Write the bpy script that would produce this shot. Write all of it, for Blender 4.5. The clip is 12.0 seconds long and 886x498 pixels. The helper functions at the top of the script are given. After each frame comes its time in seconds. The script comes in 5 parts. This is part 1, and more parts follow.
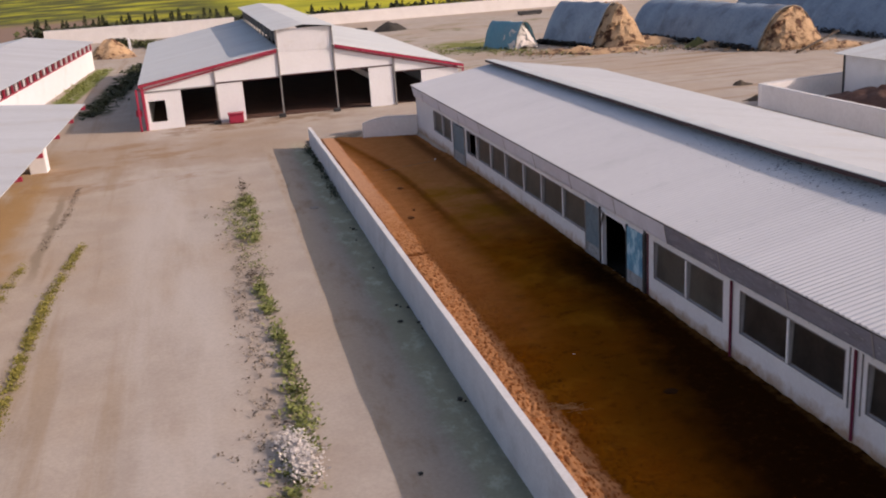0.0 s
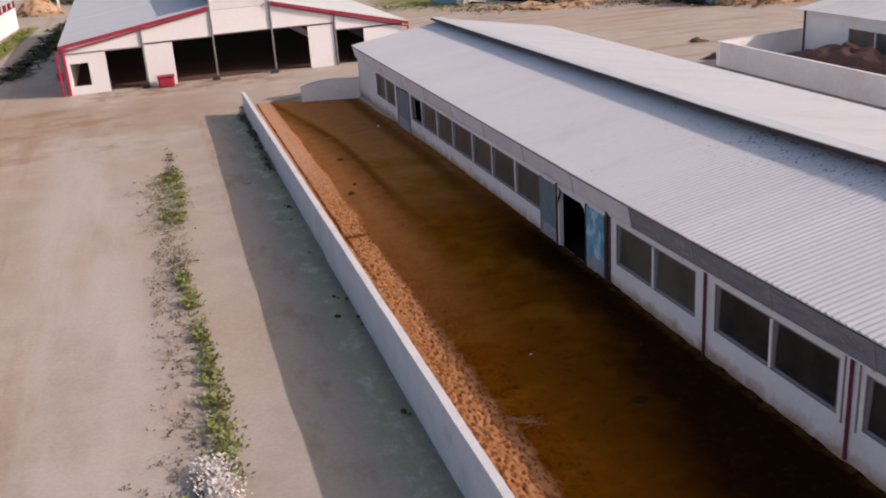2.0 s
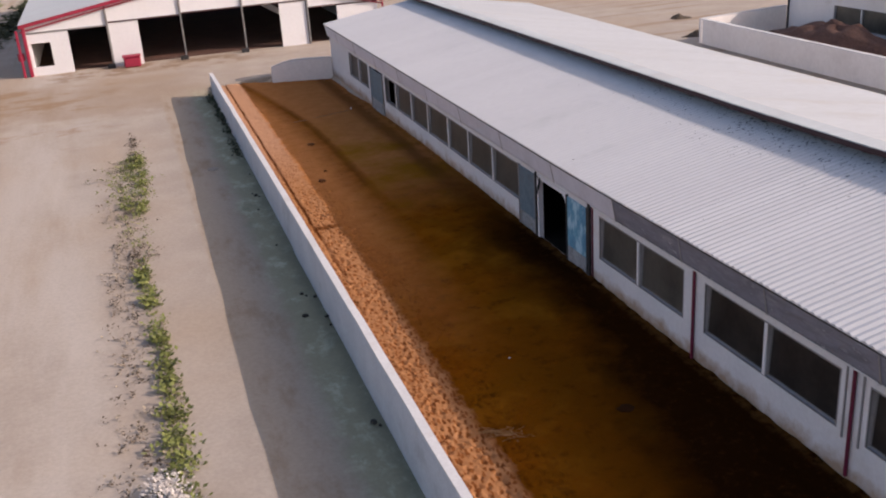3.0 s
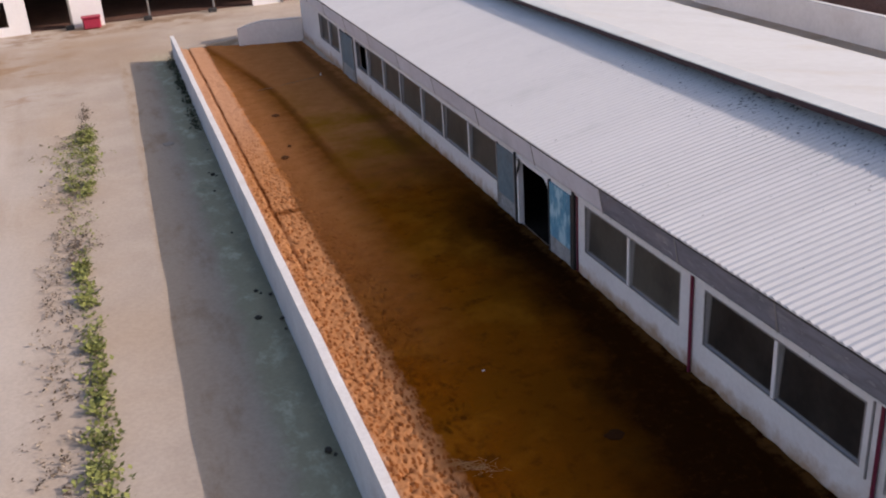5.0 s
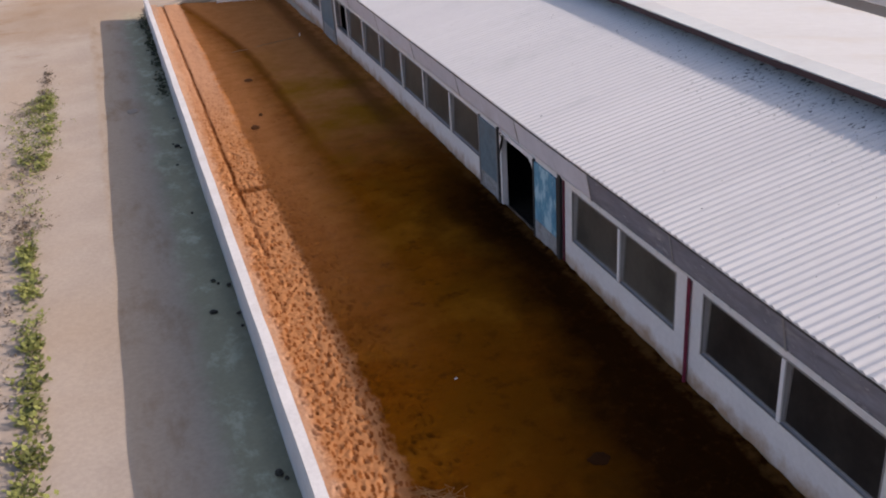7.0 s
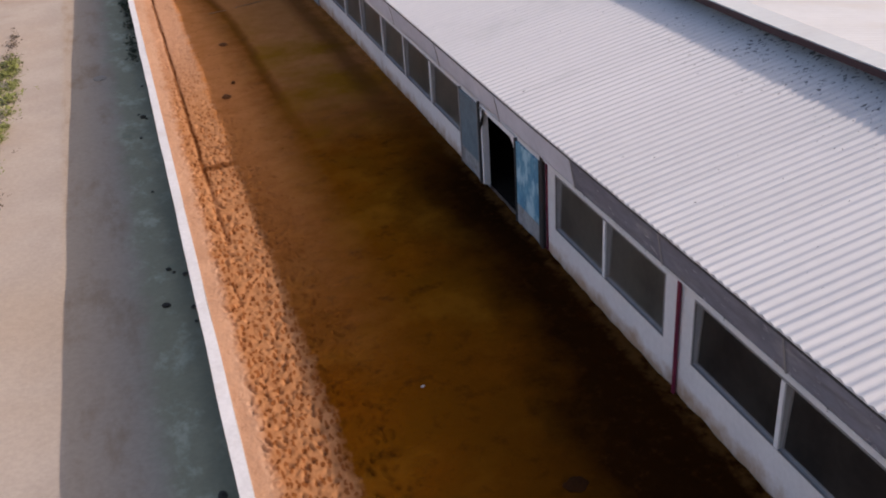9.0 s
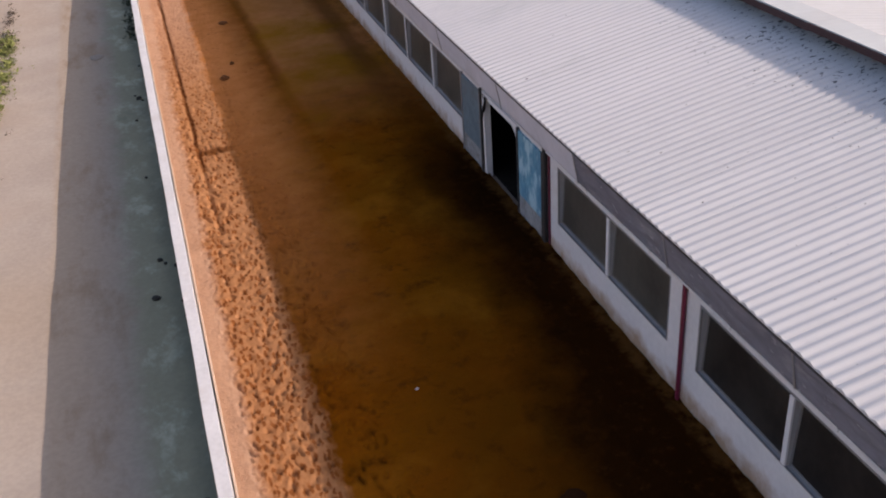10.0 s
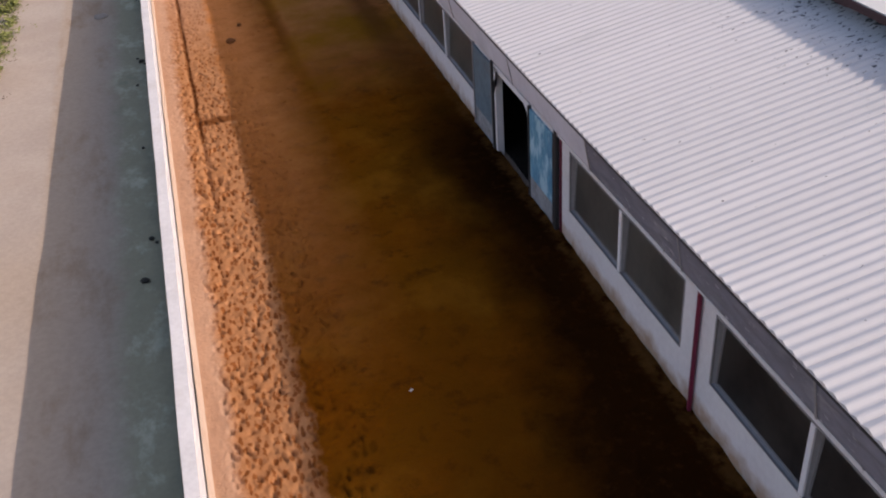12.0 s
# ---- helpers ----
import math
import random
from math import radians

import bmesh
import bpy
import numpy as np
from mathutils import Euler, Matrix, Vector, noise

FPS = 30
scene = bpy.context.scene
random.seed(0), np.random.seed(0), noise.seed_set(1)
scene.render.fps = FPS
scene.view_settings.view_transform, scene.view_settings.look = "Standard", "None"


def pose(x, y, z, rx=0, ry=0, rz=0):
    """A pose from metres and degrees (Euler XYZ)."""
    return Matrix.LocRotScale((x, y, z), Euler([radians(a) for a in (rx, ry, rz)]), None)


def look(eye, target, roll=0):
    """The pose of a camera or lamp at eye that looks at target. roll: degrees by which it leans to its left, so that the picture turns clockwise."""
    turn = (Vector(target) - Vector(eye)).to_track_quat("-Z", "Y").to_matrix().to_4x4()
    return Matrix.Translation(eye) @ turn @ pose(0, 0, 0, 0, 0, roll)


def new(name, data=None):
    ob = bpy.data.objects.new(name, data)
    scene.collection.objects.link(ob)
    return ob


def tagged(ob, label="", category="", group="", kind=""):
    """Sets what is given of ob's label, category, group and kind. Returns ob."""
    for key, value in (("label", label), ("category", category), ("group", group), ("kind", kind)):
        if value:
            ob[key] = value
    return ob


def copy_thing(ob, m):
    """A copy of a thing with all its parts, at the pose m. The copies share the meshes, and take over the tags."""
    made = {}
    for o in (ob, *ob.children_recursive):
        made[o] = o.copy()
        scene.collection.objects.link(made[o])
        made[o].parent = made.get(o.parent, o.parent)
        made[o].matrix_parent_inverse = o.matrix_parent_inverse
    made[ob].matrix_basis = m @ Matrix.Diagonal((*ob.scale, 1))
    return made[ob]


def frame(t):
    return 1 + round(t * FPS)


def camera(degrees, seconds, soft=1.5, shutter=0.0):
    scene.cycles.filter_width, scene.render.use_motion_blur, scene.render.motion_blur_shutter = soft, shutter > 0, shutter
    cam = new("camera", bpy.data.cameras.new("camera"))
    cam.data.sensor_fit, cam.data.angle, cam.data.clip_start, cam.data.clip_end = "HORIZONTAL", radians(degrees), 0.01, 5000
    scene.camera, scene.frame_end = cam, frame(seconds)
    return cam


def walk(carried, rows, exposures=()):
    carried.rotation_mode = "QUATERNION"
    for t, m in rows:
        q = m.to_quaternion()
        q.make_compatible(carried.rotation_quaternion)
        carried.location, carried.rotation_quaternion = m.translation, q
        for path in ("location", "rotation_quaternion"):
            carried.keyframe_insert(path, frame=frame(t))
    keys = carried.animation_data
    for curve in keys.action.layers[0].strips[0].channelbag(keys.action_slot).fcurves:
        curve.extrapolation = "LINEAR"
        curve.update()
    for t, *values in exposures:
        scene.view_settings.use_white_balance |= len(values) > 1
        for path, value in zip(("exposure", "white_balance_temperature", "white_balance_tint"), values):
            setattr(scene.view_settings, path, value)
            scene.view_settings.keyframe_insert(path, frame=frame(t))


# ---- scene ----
cam = camera(48.6, 12.0, soft=2.0)
PATH = [
    (0, (0.046, 0.69, 11.903), (0.504, 2.544, 11.308), -3.9),
    (0.5, (0.338, 1.596, 11.84), (0.818, 3.436, 11.221), -3.8),
    (1, (0.616, 2.386, 11.836), (1.116, 4.212, 11.194), -3.8),
    (1.5, (0.937, 3.159, 11.806), (1.456, 4.973, 11.14), -3.9),
    (2, (1.246, 3.93, 11.759), (1.785, 5.73, 11.072), -3.9),
    (2.5, (1.606, 4.706, 11.723), (2.16, 6.492, 11.013), -3.9),
    (3, (1.965, 5.52, 11.681), (2.534, 7.291, 10.946), -3.9),
    (5, (3.456, 8.256, 11.491), (4.031, 9.987, 10.67), -4.1),
    (5.5, (3.84, 8.857, 11.451), (4.409, 10.579, 10.607), -4.1),
    (6, (4.189, 9.383, 11.416), (4.753, 11.095, 10.549), -4.2),
    (6.5, (4.569, 9.94, 11.307), (5.129, 11.642, 10.418), -4.1),
    (7, (4.906, 10.367, 11.223), (5.46, 12.061, 10.317), -4.2),
    (9, (6.269, 12.036, 10.93), (6.793, 13.697, 9.945), -4.4),
    (9.5, (6.504, 12.359, 10.942), (7.015, 14.01, 9.936), -4.4),
    (10, (6.78, 12.732, 10.943), (7.272, 14.374, 9.912), -4.4),
    (10.5, (7.009, 13.006, 10.92), (7.485, 14.641, 9.872), -4.5),
    (11, (7.222, 13.312, 10.909), (7.68, 14.939, 9.839), -4.4),
    (11.5, (7.428, 13.567, 10.863), (7.869, 15.188, 9.778), -4.5),
    (12, (7.664, 13.881, 10.845), (8.082, 15.493, 9.737), -4.5),
]
walk(cam, [(t, look(eye, target, roll)) for t, eye, target, roll in PATH], [(0, -0.21, 7150, 22), (1.5, -0.13, 7100, 21.5), (3, -0.05, 7000, 20), (5.5, 0.03, 6930, 19), (9, 0.06, 7030, 20), (12, 0.07, 7080, 21)])

# ---- world, sun, exposure ----
SUN = Vector((-1.715, 0.82, -1.0)).normalized()
elev = math.asin(-SUN.z)
world = bpy.data.worlds.new("world")
scene.world = world
world.use_nodes = True
wn = world.node_tree
sky = wn.nodes.new("ShaderNodeTexSky")
sky.sky_type = "NISHITA"
sky.sun_disc = False
sky.sun_elevation = elev
sky.sun_rotation = math.atan2(-SUN.x, -SUN.y)
sky.altitude = 300
sky.dust_density = 2.8
sky.ozone_density = 0.6
wn.nodes["Background"].inputs[1].default_value = 0.18
wn.links.new(sky.outputs[0], wn.nodes["Background"].inputs[0])
sun = bpy.data.lights.new("sun", "SUN")
sun.energy = 3.7
sun.angle = radians(0.5)
sun.color = (1.0, 0.91, 0.82)
sun_ob = new("sun", sun)
sun_ob.rotation_euler = SUN.to_track_quat("-Z", "Y").to_euler()


# ---- materials ----
def mat(name, c1, c2, scale=0.6, fine=14.0, rough=0.8, bump=0.15, metal=0.0, dirt=None, dirt_amount=0.5, dirt_scale=0.25,
        vary=0.0, stretch=(1, 1, 1), low=None, bump_size=0.02, spots=None, dirt_top=0.75):
    """Two scales of noise between two colours, optional stains, a dirty foot below a height, fine relief."""
    m = bpy.data.materials.new(name)
    m.use_nodes = True
    n, k = m.node_tree.nodes, m.node_tree.links
    bsdf = n["Principled BSDF"]
    geo = n.new("ShaderNodeNewGeometry")
    vec = n.new("ShaderNodeVectorMath")
    vec.operation = "MULTIPLY"
    vec.inputs[1].default_value = stretch
    k.new(geo.outputs["Position"], vec.inputs[0])

    def noi(sc, det=4.0, rgh=0.6):
        t = n.new("ShaderNodeTexNoise")
        t.inputs["Scale"].default_value, t.inputs["Detail"].default_value, t.inputs["Roughness"].default_value = sc, det, rgh
        k.new(vec.outputs[0], t.inputs["Vector"])
        return t.outputs["Fac"]

    def ramp(src, a, b):
        r = n.new("ShaderNodeMapRange")
        r.inputs["From Min"].default_value, r.inputs["From Max"].default_value = a, b
        k.new(src, r.inputs["Value"])
        return r.outputs["Result"]

    def mix(fac, a, b):
        x = n.new("ShaderNodeMix")
        x.data_type = "RGBA"
        for sock, val in ((x.inputs["Factor"], fac), (x.inputs["A"], a), (x.inputs["B"], b)):
            if isinstance(val, (tuple, list)):
                sock.default_value = (*val, 1)
            elif isinstance(val, float):
                sock.default_value = val
            else:
                k.new(val, sock)
        return x.outputs["Result"]

    big, small = noi(scale), noi(fine, 3.0)
    both = n.new("ShaderNodeMath")
    both.operation = "ADD"
    k.new(big, both.inputs[0])
    k.new(small, both.inputs[1])
    col = mix(ramp(both.outputs[0], 0.72, 1.28), c1, c2)
    if dirt:
        st = noi(dirt_scale, 6.0, 0.65)
        col = mix(ramp(st, 0.62 - 0.25 * dirt_amount, dirt_top), col, dirt)
    if spots:
        # short dark marks along the ribs, crowded towards the ridge, a few elsewhere
        sc, thr, spread, low_x = spots
        sx = n.new("ShaderNodeSeparateXYZ")
        k.new(geo.outputs["Position"], sx.inputs[0])
        wx = n.new("ShaderNodeMath")
        wx.operation = "MULTIPLY_ADD"
        k.new(noi(0.8, 3.0), wx.inputs[0])
        wx.inputs[1].default_value = 2.6
        k.new(sx.outputs["X"], wx.inputs[2])
        crowd = n.new("ShaderNodeMath")
        crowd.operation = "MULTIPLY"
        k.new(ramp(wx.outputs[0], spread + 1.7, spread + 4.2), crowd.inputs[0])
        k.new(ramp(sx.outputs["Y"], 40.0, 29.0), crowd.inputs[1])
        lift = n.new("ShaderNodeMath")
        lift.operation = "MULTIPLY_ADD"
        k.new(crowd.outputs[0], lift.inputs[0])
        lift.inputs[1].default_value = 0.165
        k.new(noi(sc, 2.0, 0.5), lift.inputs[2])
        both_ = n.new("ShaderNodeMath")
        both_.operation = "MULTIPLY"
        k.new(ramp(lift.outputs[0], thr, thr + 0.045), both_.inputs[0])
        k.new(ramp(sx.outputs["Y"], 44.0, 34.0), both_.inputs[1])
        col = mix(both_.outputs[0], col, low_x)
    if low:
        h0, h1, lc = low
        sep = n.new("ShaderNodeSeparateXYZ")
        k.new(geo.outputs["Position"], sep.inputs[0])
        wob = n.new("ShaderNodeMath")
        wob.operation = "MULTIPLY_ADD"
        k.new(noi(2.2, 5.0), wob.inputs[0])
        wob.inputs[1].default_value = 0.9
        k.new(sep.outputs["Z"], wob.inputs[2])
        col = mix(ramp(wob.outputs[0], h0 + 0.45, h1 + 0.45), lc, col)
    if vary:
        info = n.new("ShaderNodeObjectInfo")
        hsv = n.new("ShaderNodeHueSaturation")
        v = n.new("ShaderNodeMapRange")
        v.inputs["To Min"].default_value, v.inputs["To Max"].default_value = 1 - vary, 1 + vary
        k.new(info.outputs["Random"], v.inputs["Value"])
        k.new(v.outputs["Result"], hsv.inputs["Value"])
        k.new(col, hsv.inputs["Color"])
        col = hsv.outputs["Color"]
    k.new(col, bsdf.inputs["Base Color"])
    bsdf.inputs["Metallic"].default_value = metal
    k.new(ramp2(n, k, small, rough - 0.08, min(1.0, rough + 0.08)), bsdf.inputs["Roughness"])
    if bump:
        b = n.new("ShaderNodeBump")
        b.inputs["Strength"].default_value, b.inputs["Distance"].default_value = bump, bump_size
        k.new(both.outputs[0], b.inputs["Height"])
        k.new(b.outputs[0], bsdf.inputs["Normal"])
    return m


def ramp2(n, k, src, a, b):
    r = n.new("ShaderNodeMapRange")
    r.inputs["To Min"].default_value, r.inputs["To Max"].default_value = a, b
    k.new(src, r.inputs["Value"])
    return r.outputs["Result"]


M_ROOF = mat("roof_sheet", (0.585, 0.61, 0.61), (0.52, 0.54, 0.545), 0.25, 6, 0.5, 0.05, 0.0, dirt=(0.50, 0.49, 0.48), dirt_amount=0.3, dirt_scale=0.5, stretch=(0.25, 1, 1), vary=0.03)
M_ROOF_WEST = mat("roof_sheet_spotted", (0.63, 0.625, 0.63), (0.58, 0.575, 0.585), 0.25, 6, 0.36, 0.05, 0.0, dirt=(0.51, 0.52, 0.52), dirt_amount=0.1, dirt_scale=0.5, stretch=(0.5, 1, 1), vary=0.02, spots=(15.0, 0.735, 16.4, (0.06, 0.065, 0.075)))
# darker copy for sun-facing slopes, tempering their sunlight in the colour
M_ROOF_EAST = mat("roof_sheet_sun_side", (0.475, 0.495, 0.52), (0.43, 0.445, 0.465), 0.25, 6, 0.55, 0.05, 0.0, dirt=(0.42, 0.41, 0.40), dirt_amount=0.25, dirt_scale=0.5, stretch=(0.3, 1, 1), vary=0.03)
M_WHITE = mat("white_paint", (0.76, 0.75, 0.775), (0.71, 0.70, 0.72), 0.5, 5, 0.7, 0.03, dirt=(0.62, 0.58, 0.55), dirt_amount=0.1)
M_WALLFOOT = mat("white_wall_dirty_foot", (0.74, 0.73, 0.745), (0.65, 0.64, 0.655), 0.7, 9, 0.75, 0.1, dirt=(0.55, 0.50, 0.46), dirt_amount=0.2, low=(0.14, 0.5, (0.40, 0.29, 0.21)))
M_CONC = mat("pale_wall_render", (0.66, 0.66, 0.69), (0.54, 0.54, 0.57), 0.9, 12, 0.85, 0.2, dirt=(0.42, 0.41, 0.42), dirt_amount=0.35, dirt_scale=0.6)
M_COPING = mat("coping_white", (0.70, 0.69, 0.69), (0.58, 0.57, 0.57), 1.2, 12, 0.8, 0.15, dirt=(0.55, 0.51, 0.48), dirt_amount=0.3, dirt_scale=0.9)
M_FASCIA = mat("grey_fascia_sheet", (0.66, 0.66, 0.74), (0.57, 0.57, 0.64), 0.8, 4, 0.5, 0.1, dirt=(0.47, 0.47, 0.52), dirt_amount=0.3, dirt_scale=0.7, vary=0.06, bump_size=0.02)
M_FILM = mat("grey_plastic_film", (0.26, 0.26, 0.31), (0.19, 0.19, 0.225), 0.9, 4, 0.25, 0.2, dirt=(0.33, 0.33, 0.355), dirt_amount=0.25, dirt_scale=1.4, stretch=(1, 0.7, 2.6), bump_size=0.02)
M_JAMB = mat("pale_grey_jamb", (0.42, 0.41, 0.415), (0.35, 0.34, 0.345), 1.5, 12, 0.7, 0.05)
M_FRAME = mat("grey_window_frame", (0.27, 0.255, 0.26), (0.21, 0.20, 0.205), 2, 30, 0.6, 0.03)
M_BLUE = mat("worn_blue_paint", (0.12, 0.36, 0.52), (0.05, 0.20, 0.34), 1.8, 7, 0.6, 0.1, dirt=(0.36, 0.58, 0.68), dirt_amount=0.55, dirt_scale=2.2, stretch=(1, 1.5, 0.8), dirt_top=0.6)
M_KICK = mat("grey_blue_sheet", (0.34, 0.36, 0.38), (0.22, 0.23, 0.24), 2.5, 10, 0.7, 0.1, dirt=(0.14, 0.10, 0.07), dirt_amount=0.4, dirt_scale=2.0)
M_BLUEGREY = mat("blue_grey_door", (0.13, 0.20, 0.25), (0.09, 0.145, 0.185), 1.5, 8, 0.6, 0.1, dirt=(0.12, 0.13, 0.14), dirt_amount=0.4, dirt_scale=1.4)
M_PIPE = mat("dark_red_pipe", (0.19, 0.012, 0.045), (0.12, 0.01, 0.032), 2, 20, 0.5, 0.05)
M_MAROON = mat("dark_maroon_trim", (0.055, 0.014, 0.017), (0.035, 0.01, 0.012), 2, 20, 0.6, 0.05)
M_RED = mat("red_paint", (0.38, 0.02, 0.06), (0.28, 0.014, 0.04), 1, 12, 0.5, 0.06, dirt=(0.30, 0.05, 0.04), dirt_amount=0.3)
M_LIME = mat("limewash", (0.84, 0.80, 0.78), (0.74, 0.70, 0.68), 0.4, 5, 0.85, 0.1, dirt=(0.66, 0.61, 0.58), dirt_amount=0.15, dirt_scale=0.3)
M_DARK = mat("dark_trim_gap_shade", (0.03, 0.03, 0.035), (0.02, 0.02, 0.02), 2, 20, 0.6, 0.05)
M_STEEL = mat("dull_steel", (0.32, 0.31, 0.31), (0.22, 0.21, 0.21), 2, 20, 0.45, 0.05, metal=0.6)
# near-black, so the darkness of the unlit interior is in the colour
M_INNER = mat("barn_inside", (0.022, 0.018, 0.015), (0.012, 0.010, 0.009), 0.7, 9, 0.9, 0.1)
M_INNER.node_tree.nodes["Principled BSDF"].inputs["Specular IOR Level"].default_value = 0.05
M_TARP = mat("blue_grey_tarp", (0.26, 0.32, 0.385), (0.165, 0.21, 0.27), 0.4, 5, 0.5, 0.5, dirt=(0.10, 0.11, 0.14), dirt_amount=0.5, dirt_scale=0.35, bump_size=0.12)
M_TEAL = mat("teal_tarp", (0.10, 0.29, 0.36), (0.07, 0.22, 0.29), 0.5, 5, 0.5, 0.4, dirt=(0.16, 0.28, 0.33), dirt_amount=0.4, bump_size=0.1)
# dark blotches: brown clumps, and the shaded holes between them put into colour
M_STRAW = mat("straw", (0.54, 0.36, 0.21), (0.36, 0.22, 0.12), 0.9, 6, 0.95, 0.9, dirt=(0.085, 0.035, 0.018), dirt_amount=0.42, dirt_scale=0.9, bump_size=0.15, dirt_top=0.60)
M_DUNG = mat("dark_dung", (0.18, 0.07, 0.026), (0.12, 0.046, 0.017), 4, 25, 0.95, 0.4)
M_DUNG.node_tree.nodes["Principled BSDF"].inputs["Specular IOR Level"].default_value = 0.05
M_WETDUNG = mat("wet_dung", (0.045, 0.016, 0.005), (0.032, 0.011, 0.004), 4, 25, 0.9, 0.4)
M_WETDUNG.node_tree.nodes["Principled BSDF"].inputs["Specular IOR Level"].default_value = 0.05
M_SOIL = mat("reddish_soil", (0.14, 0.065, 0.045), (0.08, 0.038, 0.028), 0.8, 7, 0.95, 0.6, bump_size=0.08)
M_LEAF = mat("weed_leaf", (0.29, 0.305, 0.085), (0.125, 0.145, 0.035), 2, 14, 0.7, 0.0)
M_GOLD = mat("dry_golden_grass", (0.33, 0.28, 0.055), (0.18, 0.16, 0.03), 2, 14, 0.8, 0.0)
M_OLIVE = mat("dark_weed_leaf", (0.15, 0.16, 0.03), (0.07, 0.08, 0.018), 3, 18, 0.7, 0.0)
M_DRYLEAF = mat("dry_stalk", (0.38, 0.32, 0.25), (0.26, 0.205, 0.14), 3, 20, 0.8, 0.0)
M_DARKLEAF = mat("withered_tuft", (0.15, 0.11, 0.075), (0.09, 0.065, 0.045), 3, 20, 0.85, 0.0)
M_FLOWER = mat("pale_seed_heads", (0.70, 0.64, 0.60), (0.54, 0.48, 0.43), 4, 25, 0.85, 0.0)
M_SPLASH = mat("dried_mud_splash", (0.60, 0.48, 0.40), (0.50, 0.37, 0.28), 1.5, 12, 0.95, 0.3, dirt=(0.55, 0.46, 0.40), dirt_amount=0.4, dirt_scale=1.2)
M_KERB = mat("old_grey_kerb", (0.36, 0.31, 0.26), (0.28, 0.235, 0.19), 1.2, 12, 0.9, 0.3)
M_HAY = mat("trodden_hay", (0.42, 0.24, 0.11), (0.28, 0.14, 0.05), 3, 20, 0.9, 0.0)
M_MUDPIPE = mat("muddy_pipe", (0.34, 0.20, 0.10), (0.24, 0.12, 0.05), 2, 20, 0.8, 0.1)
M_CLOD = mat("dark_clod", (0.045, 0.04, 0.033), (0.03, 0.025, 0.02), 5, 30, 0.9, 0.4)
M_HEDGE = mat("hedge_leaf", (0.05, 0.058, 0.02), (0.028, 0.034, 0.014), 0.5, 3, 0.8, 0.0)
M_SCRUB = mat("olive_scrub", (0.11, 0.115, 0.025), (0.06, 0.065, 0.02), 0.4, 3, 0.8, 0.0)
M_BARK = mat("bark", (0.09, 0.065, 0.045), (0.06, 0.045, 0.03), 2, 15, 0.9, 0.4)


def glass_mat(name, dark, lighter):
    """Brown-grey glass, a little transparent, uneven in tone."""
    m = bpy.data.materials.new(name)
    m.use_nodes = True
    n, k = m.node_tree.nodes, m.node_tree.links
    b = n["Principled BSDF"]
    geo = n.new("ShaderNodeNewGeometry")
    fac = []
    for sc in (0.9, 7.0):
        t = n.new("ShaderNodeTexNoise")
        t.inputs["Scale"].default_value, t.inputs["Detail"].default_value = sc, 4.0
        k.new(geo.outputs["Position"], t.inputs["Vector"])
        fac.append(t.outputs["Fac"])
    add = n.new("ShaderNodeMath")
    add.operation = "MULTIPLY_ADD"
    k.new(fac[1], add.inputs[0])
    add.inputs[1].default_value = 0.35
    k.new(fac[0], add.inputs[2])
    mx = n.new("ShaderNodeMix")
    mx.data_type = "RGBA"
    rg = n.new("ShaderNodeMapRange")
    rg.inputs["From Min"].default_value, rg.inputs["From Max"].default_value = 0.5, 0.85
    k.new(add.outputs[0], rg.inputs["Value"])
    k.new(rg.outputs["Result"], mx.inputs["Factor"])
    mx.inputs["A"].default_value = (*dark, 1)
    mx.inputs["B"].default_value = (*lighter, 1)
    k.new(mx.outputs["Result"], b.inputs["Base Color"])
    b.inputs["Roughness"].default_value = 0.35
    b.inputs["Specular IOR Level"].default_value = 0.2
    b.inputs["Transmission Weight"].default_value = 0.15
    return m


# brown tone stands in for the dim inside seen through the panes
M_GLASS = glass_mat("dusty_window_glass", (0.065, 0.06, 0.052), (0.115, 0.105, 0.09))
M_GLASS_DARK = glass_mat("cleaner_window_glass", (0.022, 0.019, 0.018), (0.05, 0.043, 0.038))


# ---- helpers of this scene ----
def bm_box(bm, x0, x1, y0, y1, z0, z1):
    vs = [bm.verts.new((x, y, z)) for z in (z0, z1) for y in (y0, y1) for x in (x0, x1)]
    for f in ((0, 2, 3, 1), (4, 5, 7, 6), (0, 1, 5, 4), (2, 6, 7, 3), (1, 3, 7, 5), (0, 4, 6, 2)):
        bm.faces.new([vs[i] for i in f])
    return vs


def boxes(*bs, bevel=0.0):
    bm = bmesh.new()
    for b in bs:
        bm_box(bm, *b)
    if bevel:
        bmesh.ops.bevel(bm, geom=bm.edges[:], offset=bevel, segments=1, affect="EDGES")
    return bm


def as_mesh(name, bm, material):
    me = bpy.data.meshes.new(name)
    bmesh.ops.recalc_face_normals(bm, faces=bm.faces[:])
    bm.to_mesh(me)
    bm.free()
    me.materials.append(material)
    return me


def part(name, bm, material, parent=None, label="", m=None, smooth=False):
    me = bm if isinstance(bm, bpy.types.Mesh) else as_mesh(name, bm, material)
    ob = new(name, me)
    if smooth:
        me.polygons.foreach_set("use_smooth", [True] * len(me.polygons))
    if parent:
        ob.parent = parent
    if m is not None:
        ob.matrix_basis = m
    if label:
        ob["label"] = label
    return ob


def thing(name, m, label, category, group="", kind=""):
    ob = new(name)
    ob.matrix_basis = m
    return tagged(ob, label, category, group, kind)


